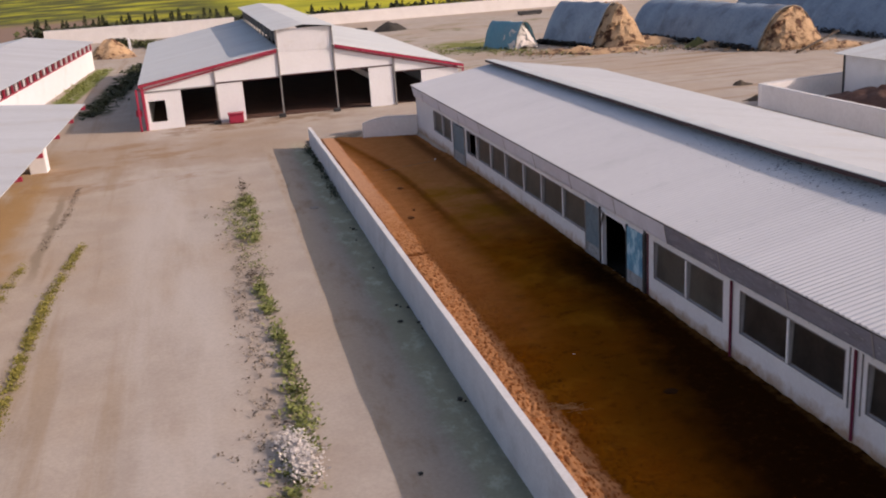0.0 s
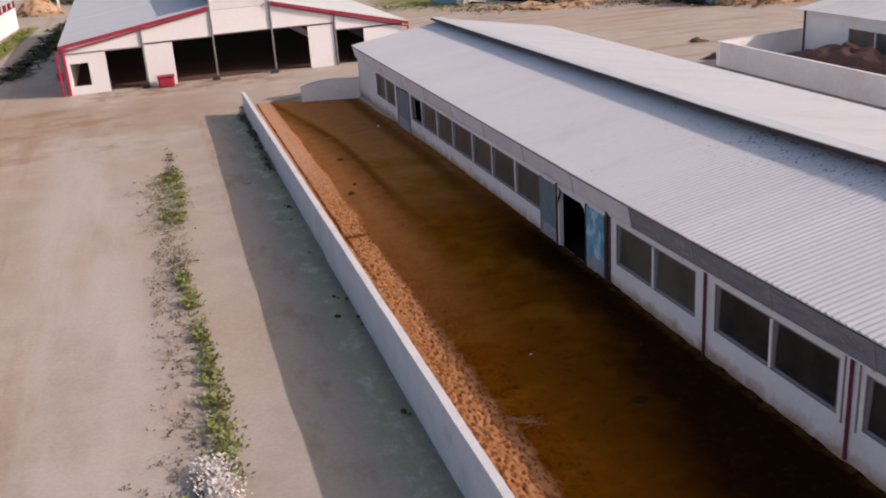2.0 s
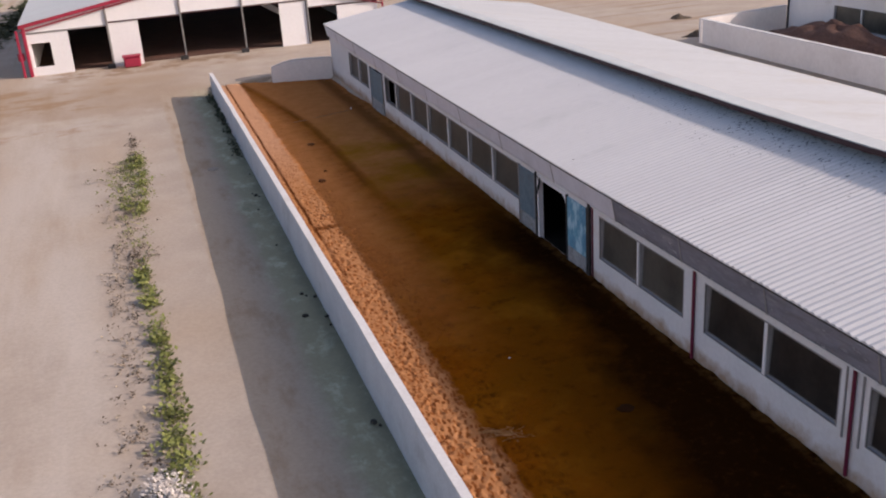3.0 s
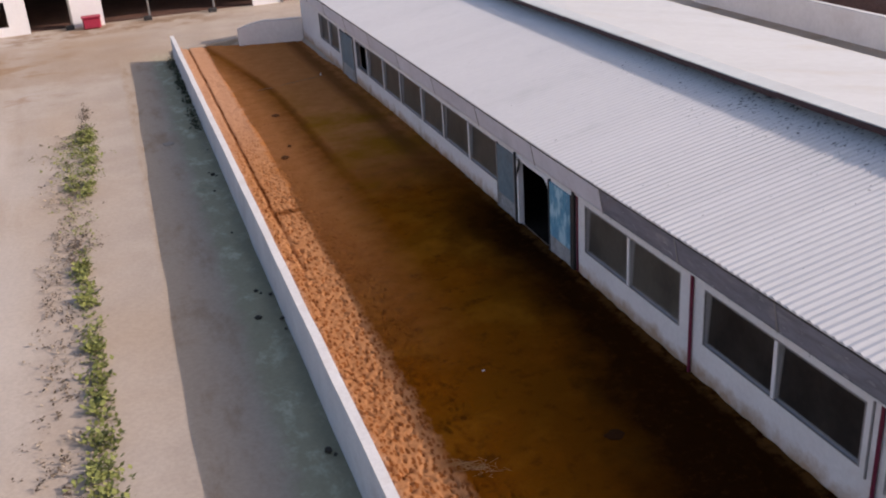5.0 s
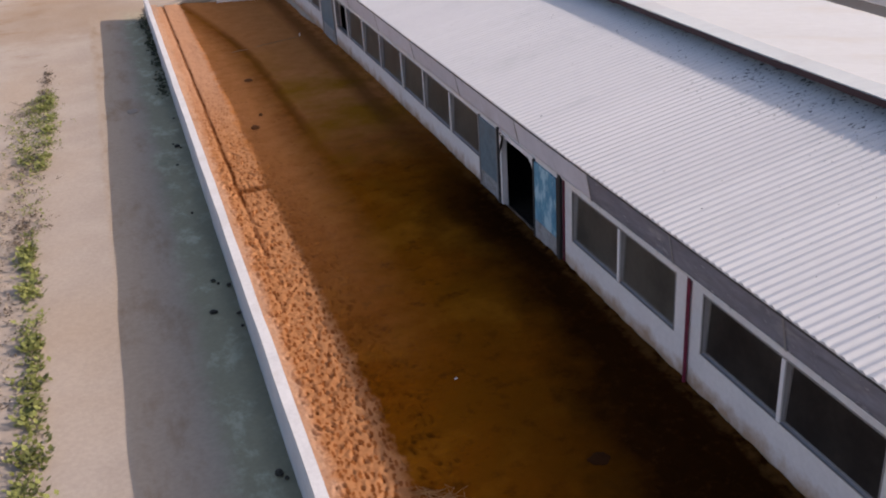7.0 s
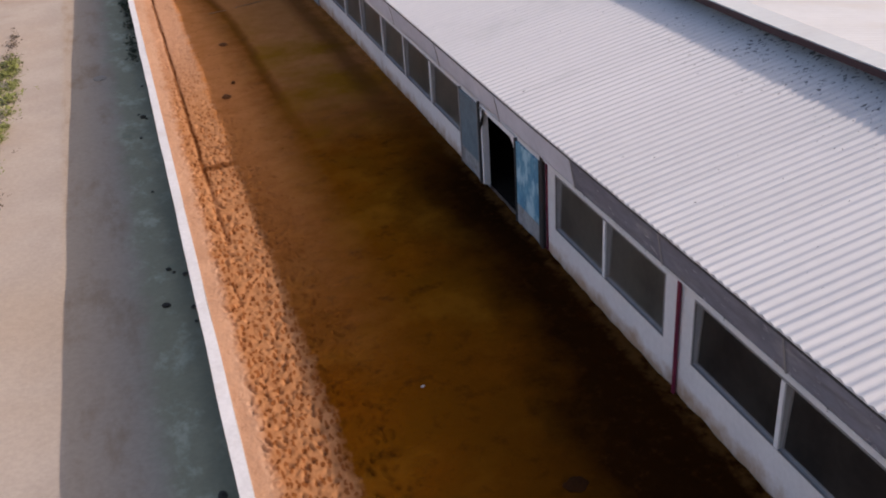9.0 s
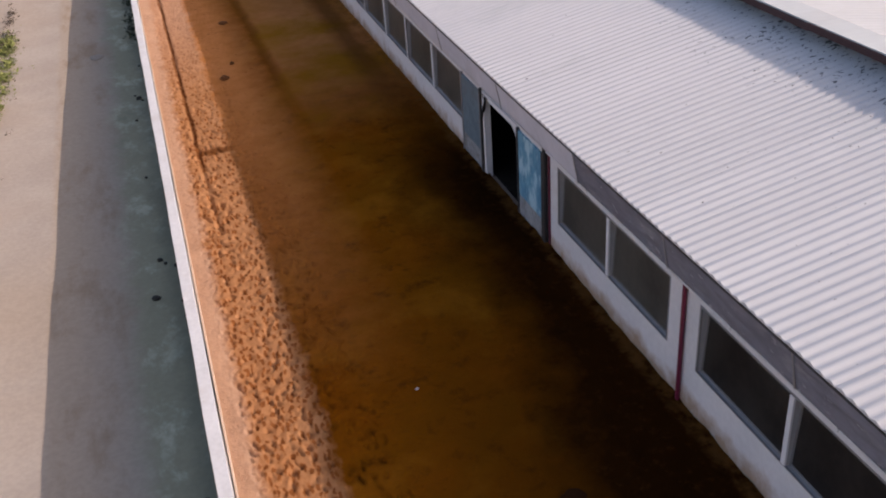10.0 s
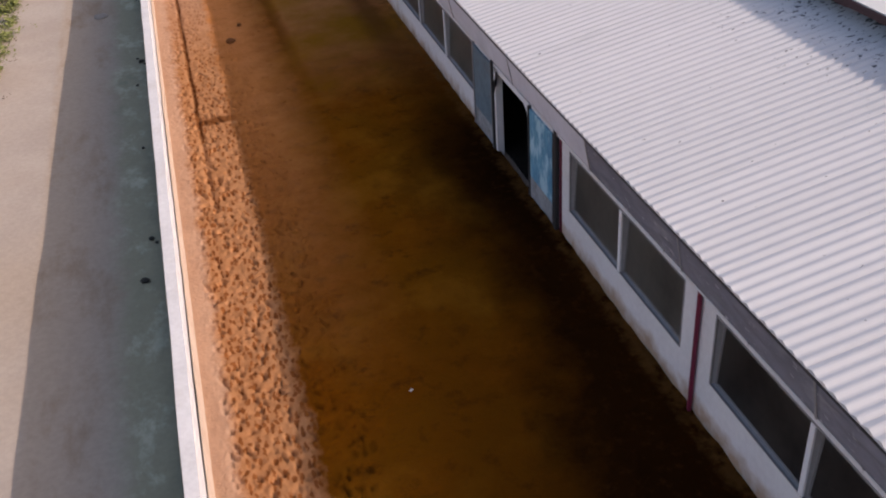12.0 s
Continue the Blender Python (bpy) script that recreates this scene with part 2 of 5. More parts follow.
def prism(bm, pts, y0, y1):
    """A solid from an outline in x and z, drawn from y0 to y1."""
    a = [bm.verts.new((x, y0, z)) for x, z in pts]
    b = [bm.verts.new((x, y1, z)) for x, z in pts]
    bm.faces.new(a)
    bm.faces.new(b[::-1])
    for i in range(len(pts)):
        j = (i + 1) % len(pts)
        bm.faces.new((a[i], b[i], b[j], a[j]))


def clamp(v, a=0.0, b=1.0):
    return max(a, min(b, v))


def ground_z(x, y):
    return 0.05 - 0.33 * clamp((13 - x) / 7) * (1 - clamp((y - 30) / 32))


def wall_x(y):
    """The pen wall's outer face."""
    return 6.42 + 0.0158 * (y - 22)


def grid_mesh(name, xs, ys, height, material):
    nx, ny = len(xs), len(ys)
    vs = [(x, y, height(x, y)) for y in ys for x in xs]
    fs = [(j * nx + i, j * nx + i + 1, (j + 1) * nx + i + 1, (j + 1) * nx + i) for j in range(ny - 1) for i in range(nx - 1)]
    me = bpy.data.meshes.new(name)
    me.from_pydata(vs, [], fs)
    me.materials.append(material)
    me.polygons.foreach_set("use_smooth", [True] * len(me.polygons))
    return me


# ---- ground ----
def ground_material():
    m = bpy.data.materials.new("sandy_ground")
    m.use_nodes = True
    n, k = m.node_tree.nodes, m.node_tree.links
    bsdf = n["Principled BSDF"]
    geo = n.new("ShaderNodeNewGeometry")
    sep = n.new("ShaderNodeSeparateXYZ")
    k.new(geo.outputs["Position"], sep.inputs[0])

    def math_(op, a, b=None, c=None):
        t = n.new("ShaderNodeMath")
        t.operation = op
        for s, v in zip(t.inputs, (a, b, c)):
            if v is None:
                continue
            if isinstance(v, (int, float)):
                s.default_value = v
            else:
                k.new(v, s)
        return t.outputs[0]

    def noi(sc, det=5.0, rgh=0.6, stretch=None):
        t = n.new("ShaderNodeTexNoise")
        t.inputs["Scale"].default_value, t.inputs["Detail"].default_value, t.inputs["Roughness"].default_value = sc, det, rgh
        src = geo.outputs["Position"]
        if stretch:
            v = n.new("ShaderNodeVectorMath")
            v.operation = "MULTIPLY"
            v.inputs[1].default_value = stretch
            k.new(src, v.inputs[0])
            src = v.outputs[0]
        k.new(src, t.inputs["Vector"])
        return t.outputs["Fac"]

    def ramp(src, a, b, lo=0.0, hi=1.0):
        r = n.new("ShaderNodeMapRange")
        r.interpolation_type = "SMOOTHSTEP"
        for s, v in zip(("From Min", "From Max", "To Min", "To Max"), (a, b, lo, hi)):
            r.inputs[s].default_value = v
        k.new(src, r.inputs["Value"])
        return r.outputs["Result"]

    def mix(fac, a, b):
        x = n.new("ShaderNodeMix")
        x.data_type = "RGBA"
        for s, v in ((x.inputs["Factor"], fac), (x.inputs["A"], a), (x.inputs["B"], b)):
            if isinstance(v, tuple):
                s.default_value = (*v, 1)
            else:
                k.new(v, s)
        return x.outputs["Result"]

    x, y = sep.outputs["X"], sep.outputs["Y"]
    mid, fine, wide = noi(0.5), noi(9.0, 4.0), noi(0.09, 4.0)
    along = noi(0.9, 5.0, 0.6, (1, 0.06, 1))
    col = mix(ramp(mid, 0.3, 0.7), (0.455, 0.385, 0.325), (0.395, 0.325, 0.27))
    col = mix(ramp(wide, 0.42, 0.68), col, (0.415, 0.325, 0.25))
    # wheel tracks that run along the yard, left of the weeds
    track = math_("MULTIPLY", math_("MULTIPLY", ramp(along, 0.5, 0.68), ramp(x, 1.0, -4.0)), 0.5)
    col = mix(track, col, (0.33, 0.235, 0.15))
    soil = math_("MULTIPLY", ramp(math_("MULTIPLY_ADD", noi(0.4, 4.0), 2.5, x), -6.4, -8.2), math_("MULTIPLY", ramp(y, 74.0, 66.0), ramp(noi(0.7, 5.0, 0.6, (1, 0.2, 1)), 0.3, 0.55)))
    col = mix(math_("MULTIPLY", soil, 0.85), col, (0.37, 0.225, 0.095))
    rutted = math_("MULTIPLY", ramp(math_("ABSOLUTE", math_("SUBTRACT", math_("MULTIPLY_ADD", noi(0.5, 4.0), 0.8, x), -6.9)), 0.35, 0.1), math_("MULTIPLY", ramp(y, 60.0, 54.0), ramp(y, 40.0, 44.0)))
    col = mix(math_("MULTIPLY", rutted, 0.6), col, (0.22, 0.175, 0.125))
    # packed paler drive
    drive = math_("MULTIPLY", ramp(math_("ABSOLUTE", math_("SUBTRACT", x, -1.6)), 2.6, 0.9), ramp(noi(0.35, 5.0, 0.6, (1, 0.15, 1)), 0.35, 0.6))
    col = mix(drive, col, (0.48, 0.42, 0.37))
    band = math_("MULTIPLY", ramp(math_("ABSOLUTE", math_("SUBTRACT", math_("MULTIPLY_ADD", noi(0.25, 4.0), 10.0, y), 71.0)), 7.0, 3.0), ramp(x, 9.0, 4.0))
    col = mix(math_("MULTIPLY", band, 0.5), col, (0.33, 0.225, 0.145))
    blot = math_("MULTIPLY", math_("MULTIPLY", ramp(noi(0.32, 6.0, 0.68, (0.55, 1, 1)), 0.52, 0.62), ramp(x, 3.5, 0.0)), math_("MULTIPLY", ramp(y, 52.0, 60.0), ramp(y, 76.0, 72.0)))
    col = mix(math_("MULTIPLY", blot, 0.7), col, (0.31, 0.19, 0.105))
    cross = math_("MULTIPLY", ramp(noi(0.5, 5.0, 0.6, (0.10, 1, 1)), 0.52, 0.66), math_("MULTIPLY", ramp(x, 24.0, 30.0), ramp(y, 110.0, 95.0)))
    col = mix(math_("MULTIPLY", cross, 0.8), col, (0.32, 0.225, 0.15))
    # trodden dung and mud before the open barn
    tread = math_("MULTIPLY", ramp(math_("ABSOLUTE", math_("SUBTRACT", math_("MULTIPLY_ADD", noi(0.4, 4.0), 2.0, y), 75.4)), 2.6, 0.8), math_("MULTIPLY", ramp(x, -3.0, -1.0), ramp(x, 14.0, 8.0)))
    col = mix(math_("MULTIPLY", tread, math_("MULTIPLY", ramp(noi(0.55, 5.0, 0.65), 0.42, 0.6), 0.75)), col, (0.235, 0.145, 0.085))
    # mossy margin along the pen wall, darker at its foot
    edge = math_("SUBTRACT", math_("MULTIPLY_ADD", y, 0.0158, 6.07), x)
    moss = math_("MULTIPLY", ramp(math_("ADD", edge, math_("MULTIPLY", noi(1.3), 0.8)), 2.05, 1.2), ramp(y, 66.0, 61.0))
    moss = math_("MULTIPLY", moss, ramp(edge, -0.5, 0.0))
    col = mix(math_("MULTIPLY", moss, 0.85), col, (0.335, 0.315, 0.205))
    patch = math_("MULTIPLY", moss, ramp(noi(1.7, 6.0, 0.7, (1, 0.6, 1)), 0.48, 0.68))
    col = mix(patch, col, (0.50, 0.485, 0.355))
    stain = math_("MULTIPLY", moss, ramp(noi(0.8, 5.0, 0.6, (1, 0.7, 1)), 0.56, 0.7))
    col = mix(math_("MULTIPLY", stain, 0.6), col, (0.22, 0.25, 0.175))
    dark_foot = math_("MULTIPLY", moss, ramp(math_("MULTIPLY_ADD", noi(0.9, 5.0, 0.6), 0.9, edge), 1.0, 0.5))
    col = mix(math_("MULTIPLY", dark_foot, 0.6), col, (0.185, 0.19, 0.14))
    # ground tone tinted within the wall's cast shadow, ending where that ends
    lane = math_("MULTIPLY", ramp(math_("ADD", edge, math_("MULTIPLY", noi(0.8), 0.25)), 3.05, 2.8), math_("MULTIPLY", ramp(edge, -0.5, 0.0), ramp(y, 66.0, 62.0)))
    lane = math_("MULTIPLY", lane, math_("SUBTRACT", 1.0, moss))
    col = mix(math_("MULTIPLY", lane, 0.8), col, (0.425, 0.335, 0.255))
    col = mix(math_("MULTIPLY", lane, ramp(noi(1.1, 6.0, 0.7, (1, 0.35, 1)), 0.45, 0.7)), col, (0.34, 0.245, 0.17))
    # far field behind the perimeter wall
    field = ramp(math_("ADD", math_("ADD", y, math_("MULTIPLY", math_("MINIMUM", math_("SUBTRACT", x, 10.0), 0.0), 0.35)), math_("MULTIPLY", noi(0.05), 6.0)), 172.0, 174.0)
    green = mix(ramp(noi(0.035, 6.0, 0.65, (0.8, 1.0, 1)), 0.38, 0.62), (0.50, 0.46, 0.03), (0.25, 0.27, 0.02))
    green = mix(math_("MULTIPLY", ramp(x, 24.0, 2.0), ramp(noi(0.06, 5.0), 0.32, 0.58)), green, (0.08, 0.08, 0.02))
    green = mix(math_("MULTIPLY", ramp(x, -14.0, -20.0), ramp(y, 265.0, 235.0)), green, (0.26, 0.17, 0.125))
    col = mix(field, col, green)
    # grass by the left barn and weedy far yard
    g1 = math_("MULTIPLY", ramp(math_("ABSOLUTE", math_("SUBTRACT", math_("MULTIPLY_ADD", y, 0.07, -17.9), x)), 1.3, 0.8), ramp(y, 95.0, 97.0))
    g1 = math_("MULTIPLY", g1, math_("MULTIPLY", ramp(y, 128.0, 124.0), ramp(noi(0.9), 0.3, 0.5)))
    col = mix(g1, col, (0.14, 0.17, 0.03))
    g2 = math_("MULTIPLY", ramp(math_("ABSOLUTE", math_("SUBTRACT", math_("MULTIPLY_ADD", y, 0.075, -14.4), x)), 1.9, 1.0), ramp(y, 84.0, 90.0))
    g2 = math_("MULTIPLY", g2, math_("MULTIPLY", ramp(y, 130.0, 126.0), ramp(noi(0.7), 0.4, 0.5)))
    col = mix(g2, col, (0.05, 0.06, 0.025))
    g3 = math_("MULTIPLY", math_("MULTIPLY", ramp(noi(0.12, 6.0, 0.7, (1, 1.6, 1)), 0.56, 0.66), ramp(y, 84.0, 96.0)), math_("MULTIPLY", ramp(x, 22.0, 26.0), ramp(y, 160.0, 150.0)))
    col = mix(g3, col, (0.15, 0.155, 0.05))
    g4 = math_("MULTIPLY", math_("MULTIPLY", ramp(math_("ABSOLUTE", math_("SUBTRACT", x, 33.0)), 5.0, 2.5), ramp(math_("ABSOLUTE", math_("SUBTRACT", y, 114.0)), 9.0, 4.0)), ramp(noi(0.35, 5.0), 0.36, 0.5))
    col = mix(g4, col, (0.20, 0.20, 0.055))
    grain = mix(ramp(fine, 0.25, 0.75), (0.95, 0.965, 0.97), (1.07, 1.085, 1.09))
    mul = n.new("ShaderNodeMix")
    mul.data_type, mul.blend_type = "RGBA", "MULTIPLY"
    mul.inputs["Factor"].default_value = 1.0
    k.new(col, mul.inputs["A"])
    k.new(grain, mul.inputs["B"])
    k.new(mul.outputs["Result"], bsdf.inputs["Base Color"])
    bsdf.inputs["Roughness"].default_value = 0.95
    bsdf.inputs["Specular IOR Level"].default_value = 0.15
    b = n.new("ShaderNodeBump")
    b.inputs["Strength"].default_value, b.inputs["Distance"].default_value = 0.2, 0.03
    k.new(math_("ADD", fine, math_("MULTIPLY", mid, 2.0)), b.inputs["Height"])
    k.new(b.outputs[0], bsdf.inputs["Normal"])
    return m


def ground_height(x, y):
    z = ground_z(x, y)
    if 2 < y < 70 and -14 < x < 13:
        z += 0.035 * noise.noise((x * 0.7, y * 0.25, 0.0)) + 0.012 * noise.noise((x * 2.1, y * 1.4, 5.0))
    return z - (0.02 if x < wall_x(y) + 0.15 or x > 14.2 or y > 65.2 or y < 2.5 else (0.45 if y > 44 and x > wall_x(y) + 0.9 else 0.2))


xs = [-3000, -1000, -400, -150, -60, -30] + [-16 + 0.4 * i for i in range(80)] + [18, 22, 30, 40, 60, 90, 160, 400, 1000, 3000]
ys = [-3000, -800, -200, -60, -20, -8] + [0.5 * i for i in range(0, 150)] + [76, 82, 90, 100, 120, 150, 170, 220, 320, 600, 1200, 3000]
tagged(part("ground", grid_mesh("ground", xs, ys, ground_height, ground_material()), None),
       "dry sandy farmyard ground with wheel tracks and green margins", "ground", kind="structure")


def mud_material():
    m = bpy.data.materials.new("trodden_mud")
    m.use_nodes = True
    n, k = m.node_tree.nodes, m.node_tree.links
    bsdf = n["Principled BSDF"]
    geo = n.new("ShaderNodeNewGeometry")

    def noi(sc, det=5.0, rgh=0.6):
        t = n.new("ShaderNodeTexNoise")
        t.inputs["Scale"].default_value, t.inputs["Detail"].default_value, t.inputs["Roughness"].default_value = sc, det, rgh
        k.new(geo.outputs["Position"], t.inputs["Vector"])
        return t.outputs["Fac"]

    def ramp(src, a, b):
        r = n.new("ShaderNodeMapRange")
        r.inputs["From Min"].default_value, r.inputs["From Max"].default_value = a, b
        k.new(src, r.inputs["Value"])
        return r.outputs["Result"]

    def mix(fac, a, b):
        x = n.new("ShaderNodeMix")
        x.data_type = "RGBA"
        k.new(fac, x.inputs["Factor"])
        for s, v in ((x.inputs["A"], a), (x.inputs["B"], b)):
            if isinstance(v, tuple):
                s.default_value = (*v, 1)
            else:
                k.new(v, s)
        return x.outputs["Result"]

    wide, mid, fine = noi(0.22, 6.0, 0.65), noi(1.5, 6.0, 0.7), noi(9.0, 5.0, 0.7)
    turned = n.new("ShaderNodeMapping")
    turned.inputs["Rotation"].default_value = (0, 0, 0.4)
    turned.inputs["Scale"].default_value = (1.05, 0.40, 1.0)
    k.new(geo.outputs["Position"], turned.inputs["Vector"])
    bend = n.new("ShaderNodeTexNoise")
    bend.inputs["Scale"].default_value, bend.inputs["Detail"].default_value = 6.0, 2.0
    k.new(geo.outputs["Position"], bend.inputs["Vector"])
    bent = n.new("ShaderNodeVectorMath")
    bent.operation = "MULTIPLY_ADD"
    k.new(bend.outputs["Color"], bent.inputs[0])
    bent.inputs[1].default_value = (0.14, 0.14, 0.0)
    k.new(turned.outputs["Vector"], bent.inputs[2])
    prints = n.new("ShaderNodeTexVoronoi")
    prints.voronoi_dimensions = "2D"
    prints.inputs["Scale"].default_value = 9.5
    k.new(bent.outputs[0], prints.inputs["Vector"])
    chance = n.new("ShaderNodeSeparateColor")
    k.new(prints.outputs["Color"], chance.inputs[0])
    sep = n.new("ShaderNodeSeparateXYZ")
    k.new(geo.outputs["Position"], sep.inputs[0])

    def math_(op, a, b, c=0.0):
        t = n.new("ShaderNodeMath")
        t.operation = op
        for s, v in zip(t.inputs, (a, b, c)):
            if isinstance(v, (int, float)):
                s.default_value = v
            else:
                k.new(v, s)
        return t.outputs[0]

    # damp dung over most, dry bedding along the wall, shade-darkened slurry before the barn
    x, y = sep.outputs["X"], sep.outputs["Y"]
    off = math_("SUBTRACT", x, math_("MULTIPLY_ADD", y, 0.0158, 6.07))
    barn_off = math_("SUBTRACT", math_("MULTIPLY_ADD", y, 0.0125, 13.7), x)
    damp = mix(ramp(mid, 0.32, 0.68), (0.24, 0.069, 0.005), (0.155, 0.042, 0.003))
    damp = mix(ramp(wide, 0.42, 0.62), damp, (0.185, 0.061, 0.004))
    damp = mix(ramp(fine, 0.66, 0.84), damp, (0.10, 0.030, 0.003))
    damp = mix(ramp(noi(2.2, 5.0, 0.65), 0.54, 0.72), damp, (0.10, 0.030, 0.004))
    damp = mix(ramp(noi(0.45, 5.0, 0.6), 0.52, 0.68), damp, (0.255, 0.09, 0.008))
    # near end of the pen darkened towards the barn by colour alone
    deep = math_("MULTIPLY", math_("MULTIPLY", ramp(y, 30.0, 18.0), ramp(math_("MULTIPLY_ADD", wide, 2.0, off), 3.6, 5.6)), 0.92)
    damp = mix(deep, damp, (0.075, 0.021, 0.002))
    # drier, redder ground at the far end, split by a curved rut
    rut = math_("ADD", math_("SUBTRACT", x, 10.62), math_("MULTIPLY", math_("POWER", math_("MAXIMUM", math_("SUBTRACT", y, 51.0), 0.0), 1.6), 0.025))
    rut = math_("MULTIPLY_ADD", math_("SUBTRACT", mid, 0.5), 0.35, rut)
    red = mix(ramp(mid, 0.3, 0.7), (0.60, 0.24, 0.085), (0.48, 0.18, 0.05))
    red = mix(ramp(noi(5.0, 5.0, 0.7), 0.60, 0.72), red, (0.20, 0.07, 0.018))
    ochre = mix(ramp(mid, 0.3, 0.7), (0.49, 0.20, 0.072), (0.39, 0.15, 0.045))
    ochre = mix(math_("MULTIPLY", ramp(wide, 0.42, 0.60), ramp(y, 54.0, 46.0)), ochre, (0.29, 0.125, 0.014))
    yw = math_("MULTIPLY_ADD", wide, 8.0, y)
    damp = mix(math_("MULTIPLY", ramp(yw, 40.0, 49.0), ramp(rut, -0.1, 0.3)), damp, ochre)
    damp = mix(math_("MULTIPLY", ramp(yw, 30.0, 48.0), ramp(rut, 0.1, -1.2)), damp, red)
    groove = math_("MULTIPLY", ramp(math_("ABSOLUTE", rut, 0.0), 0.24, 0.05), math_("MULTIPLY", ramp(y, 39.0, 43.0), ramp(y, 58.5, 56.0)))
    damp = mix(math_("MULTIPLY", groove, 0.4), damp, (0.12, 0.042, 0.008))
    # slurry band with the barn's shade in its colour; thrown-mud crust at the wall's foot
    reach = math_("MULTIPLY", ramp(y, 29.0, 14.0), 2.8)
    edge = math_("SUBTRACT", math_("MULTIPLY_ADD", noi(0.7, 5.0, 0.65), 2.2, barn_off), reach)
    slurry_shade = math_("MULTIPLY", ramp(edge, 2.9, 1.6), ramp(y, 42.0, 33.0))
    damp = mix(math_("MULTIPLY", slurry_shade, 0.9), damp, (0.018, 0.006, 0.002))
    # mud darkened by colour before the doorway
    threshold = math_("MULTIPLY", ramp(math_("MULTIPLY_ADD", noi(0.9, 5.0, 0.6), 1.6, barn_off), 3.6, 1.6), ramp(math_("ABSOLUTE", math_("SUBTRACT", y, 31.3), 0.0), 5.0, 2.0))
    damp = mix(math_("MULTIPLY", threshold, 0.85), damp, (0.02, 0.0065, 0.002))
    lumps = math_("MULTIPLY", slurry_shade, ramp(noi(5.0, 6.0, 0.75), 0.54, 0.70))
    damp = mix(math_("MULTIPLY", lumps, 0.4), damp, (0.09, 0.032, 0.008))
    band = math_("MULTIPLY", ramp(math_("ABSOLUTE", math_("SUBTRACT", math_("MULTIPLY_ADD", mid, 0.6, barn_off), 1.05), 0.0), 0.65, 0.15), ramp(y, 36.0, 42.0))
    damp = mix(math_("MULTIPLY", band, 0.65), damp, (0.10, 0.036, 0.010))
    foot = math_("MULTIPLY", ramp(math_("MULTIPLY_ADD", noi(2.5, 5.0, 0.7), 0.6, barn_off), 0.62, 0.45), ramp(noi(4.0, 4.0, 0.6), 0.35, 0.55))
    damp = mix(math_("MULTIPLY", foot, 0.6), damp, (0.14, 0.062, 0.018))
    # trodden bedding, its paleness partly the sunlit strip put into the colour
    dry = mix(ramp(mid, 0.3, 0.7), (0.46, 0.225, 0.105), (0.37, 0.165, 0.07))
    # hoof prints darkened by colour, for the shade in their hollows
    hoof_shade = math_("MULTIPLY", ramp(prints.outputs["Distance"], 0.42, 0.22), ramp(math_("MULTIPLY_ADD", ramp(y, 37.0, 26.0), 0.38, chance.outputs[0]), 0.50, 0.56))
    dry = mix(math_("MULTIPLY", hoof_shade, ramp(y, 60.0, 50.0)), dry, (0.24, 0.082, 0.026))
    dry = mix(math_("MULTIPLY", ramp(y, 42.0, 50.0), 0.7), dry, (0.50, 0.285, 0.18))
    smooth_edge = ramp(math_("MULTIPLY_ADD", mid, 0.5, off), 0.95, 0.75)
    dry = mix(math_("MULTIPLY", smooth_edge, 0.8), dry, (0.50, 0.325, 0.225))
    # drag mark beside the wall and its short branch
    wob = math_("SUBTRACT", math_("MULTIPLY_ADD", noi(0.5, 4.0, 0.7), 0.3, off), 1.12)
    mark = math_("MULTIPLY", ramp(math_("ABSOLUTE", wob, 0.0), 0.08, 0.03), math_("MULTIPLY", ramp(y, 36.4, 37.0), ramp(fine, 0.30, 0.45)))
    across = math_("SUBTRACT", math_("MULTIPLY_ADD", mid, 0.5, y), 37.95)
    branch = math_("MULTIPLY", ramp(math_("ABSOLUTE", across, 0.0), 0.28, 0.10), math_("MULTIPLY", ramp(off, 0.85, 1.0), ramp(off, 2.5, 2.2)))
    dry = mix(math_("MULTIPLY", math_("MAXIMUM", mark, branch), 0.85), dry, (0.13, 0.04, 0.010))
    # colour edge set on the line where the barn's shadow begins
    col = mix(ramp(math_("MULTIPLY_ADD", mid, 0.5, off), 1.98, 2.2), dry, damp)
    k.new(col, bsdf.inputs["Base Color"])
    bsdf.inputs["Roughness"].default_value = 0.95
    bsdf.inputs["Specular IOR Level"].default_value = 0.0
    b = n.new("ShaderNodeBump")
    b.inputs["Strength"].default_value, b.inputs["Distance"].default_value = 0.6, 0.06
    k.new(fine, b.inputs["Height"])
    k.new(b.outputs[0], bsdf.inputs["Normal"])
    return m


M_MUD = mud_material()


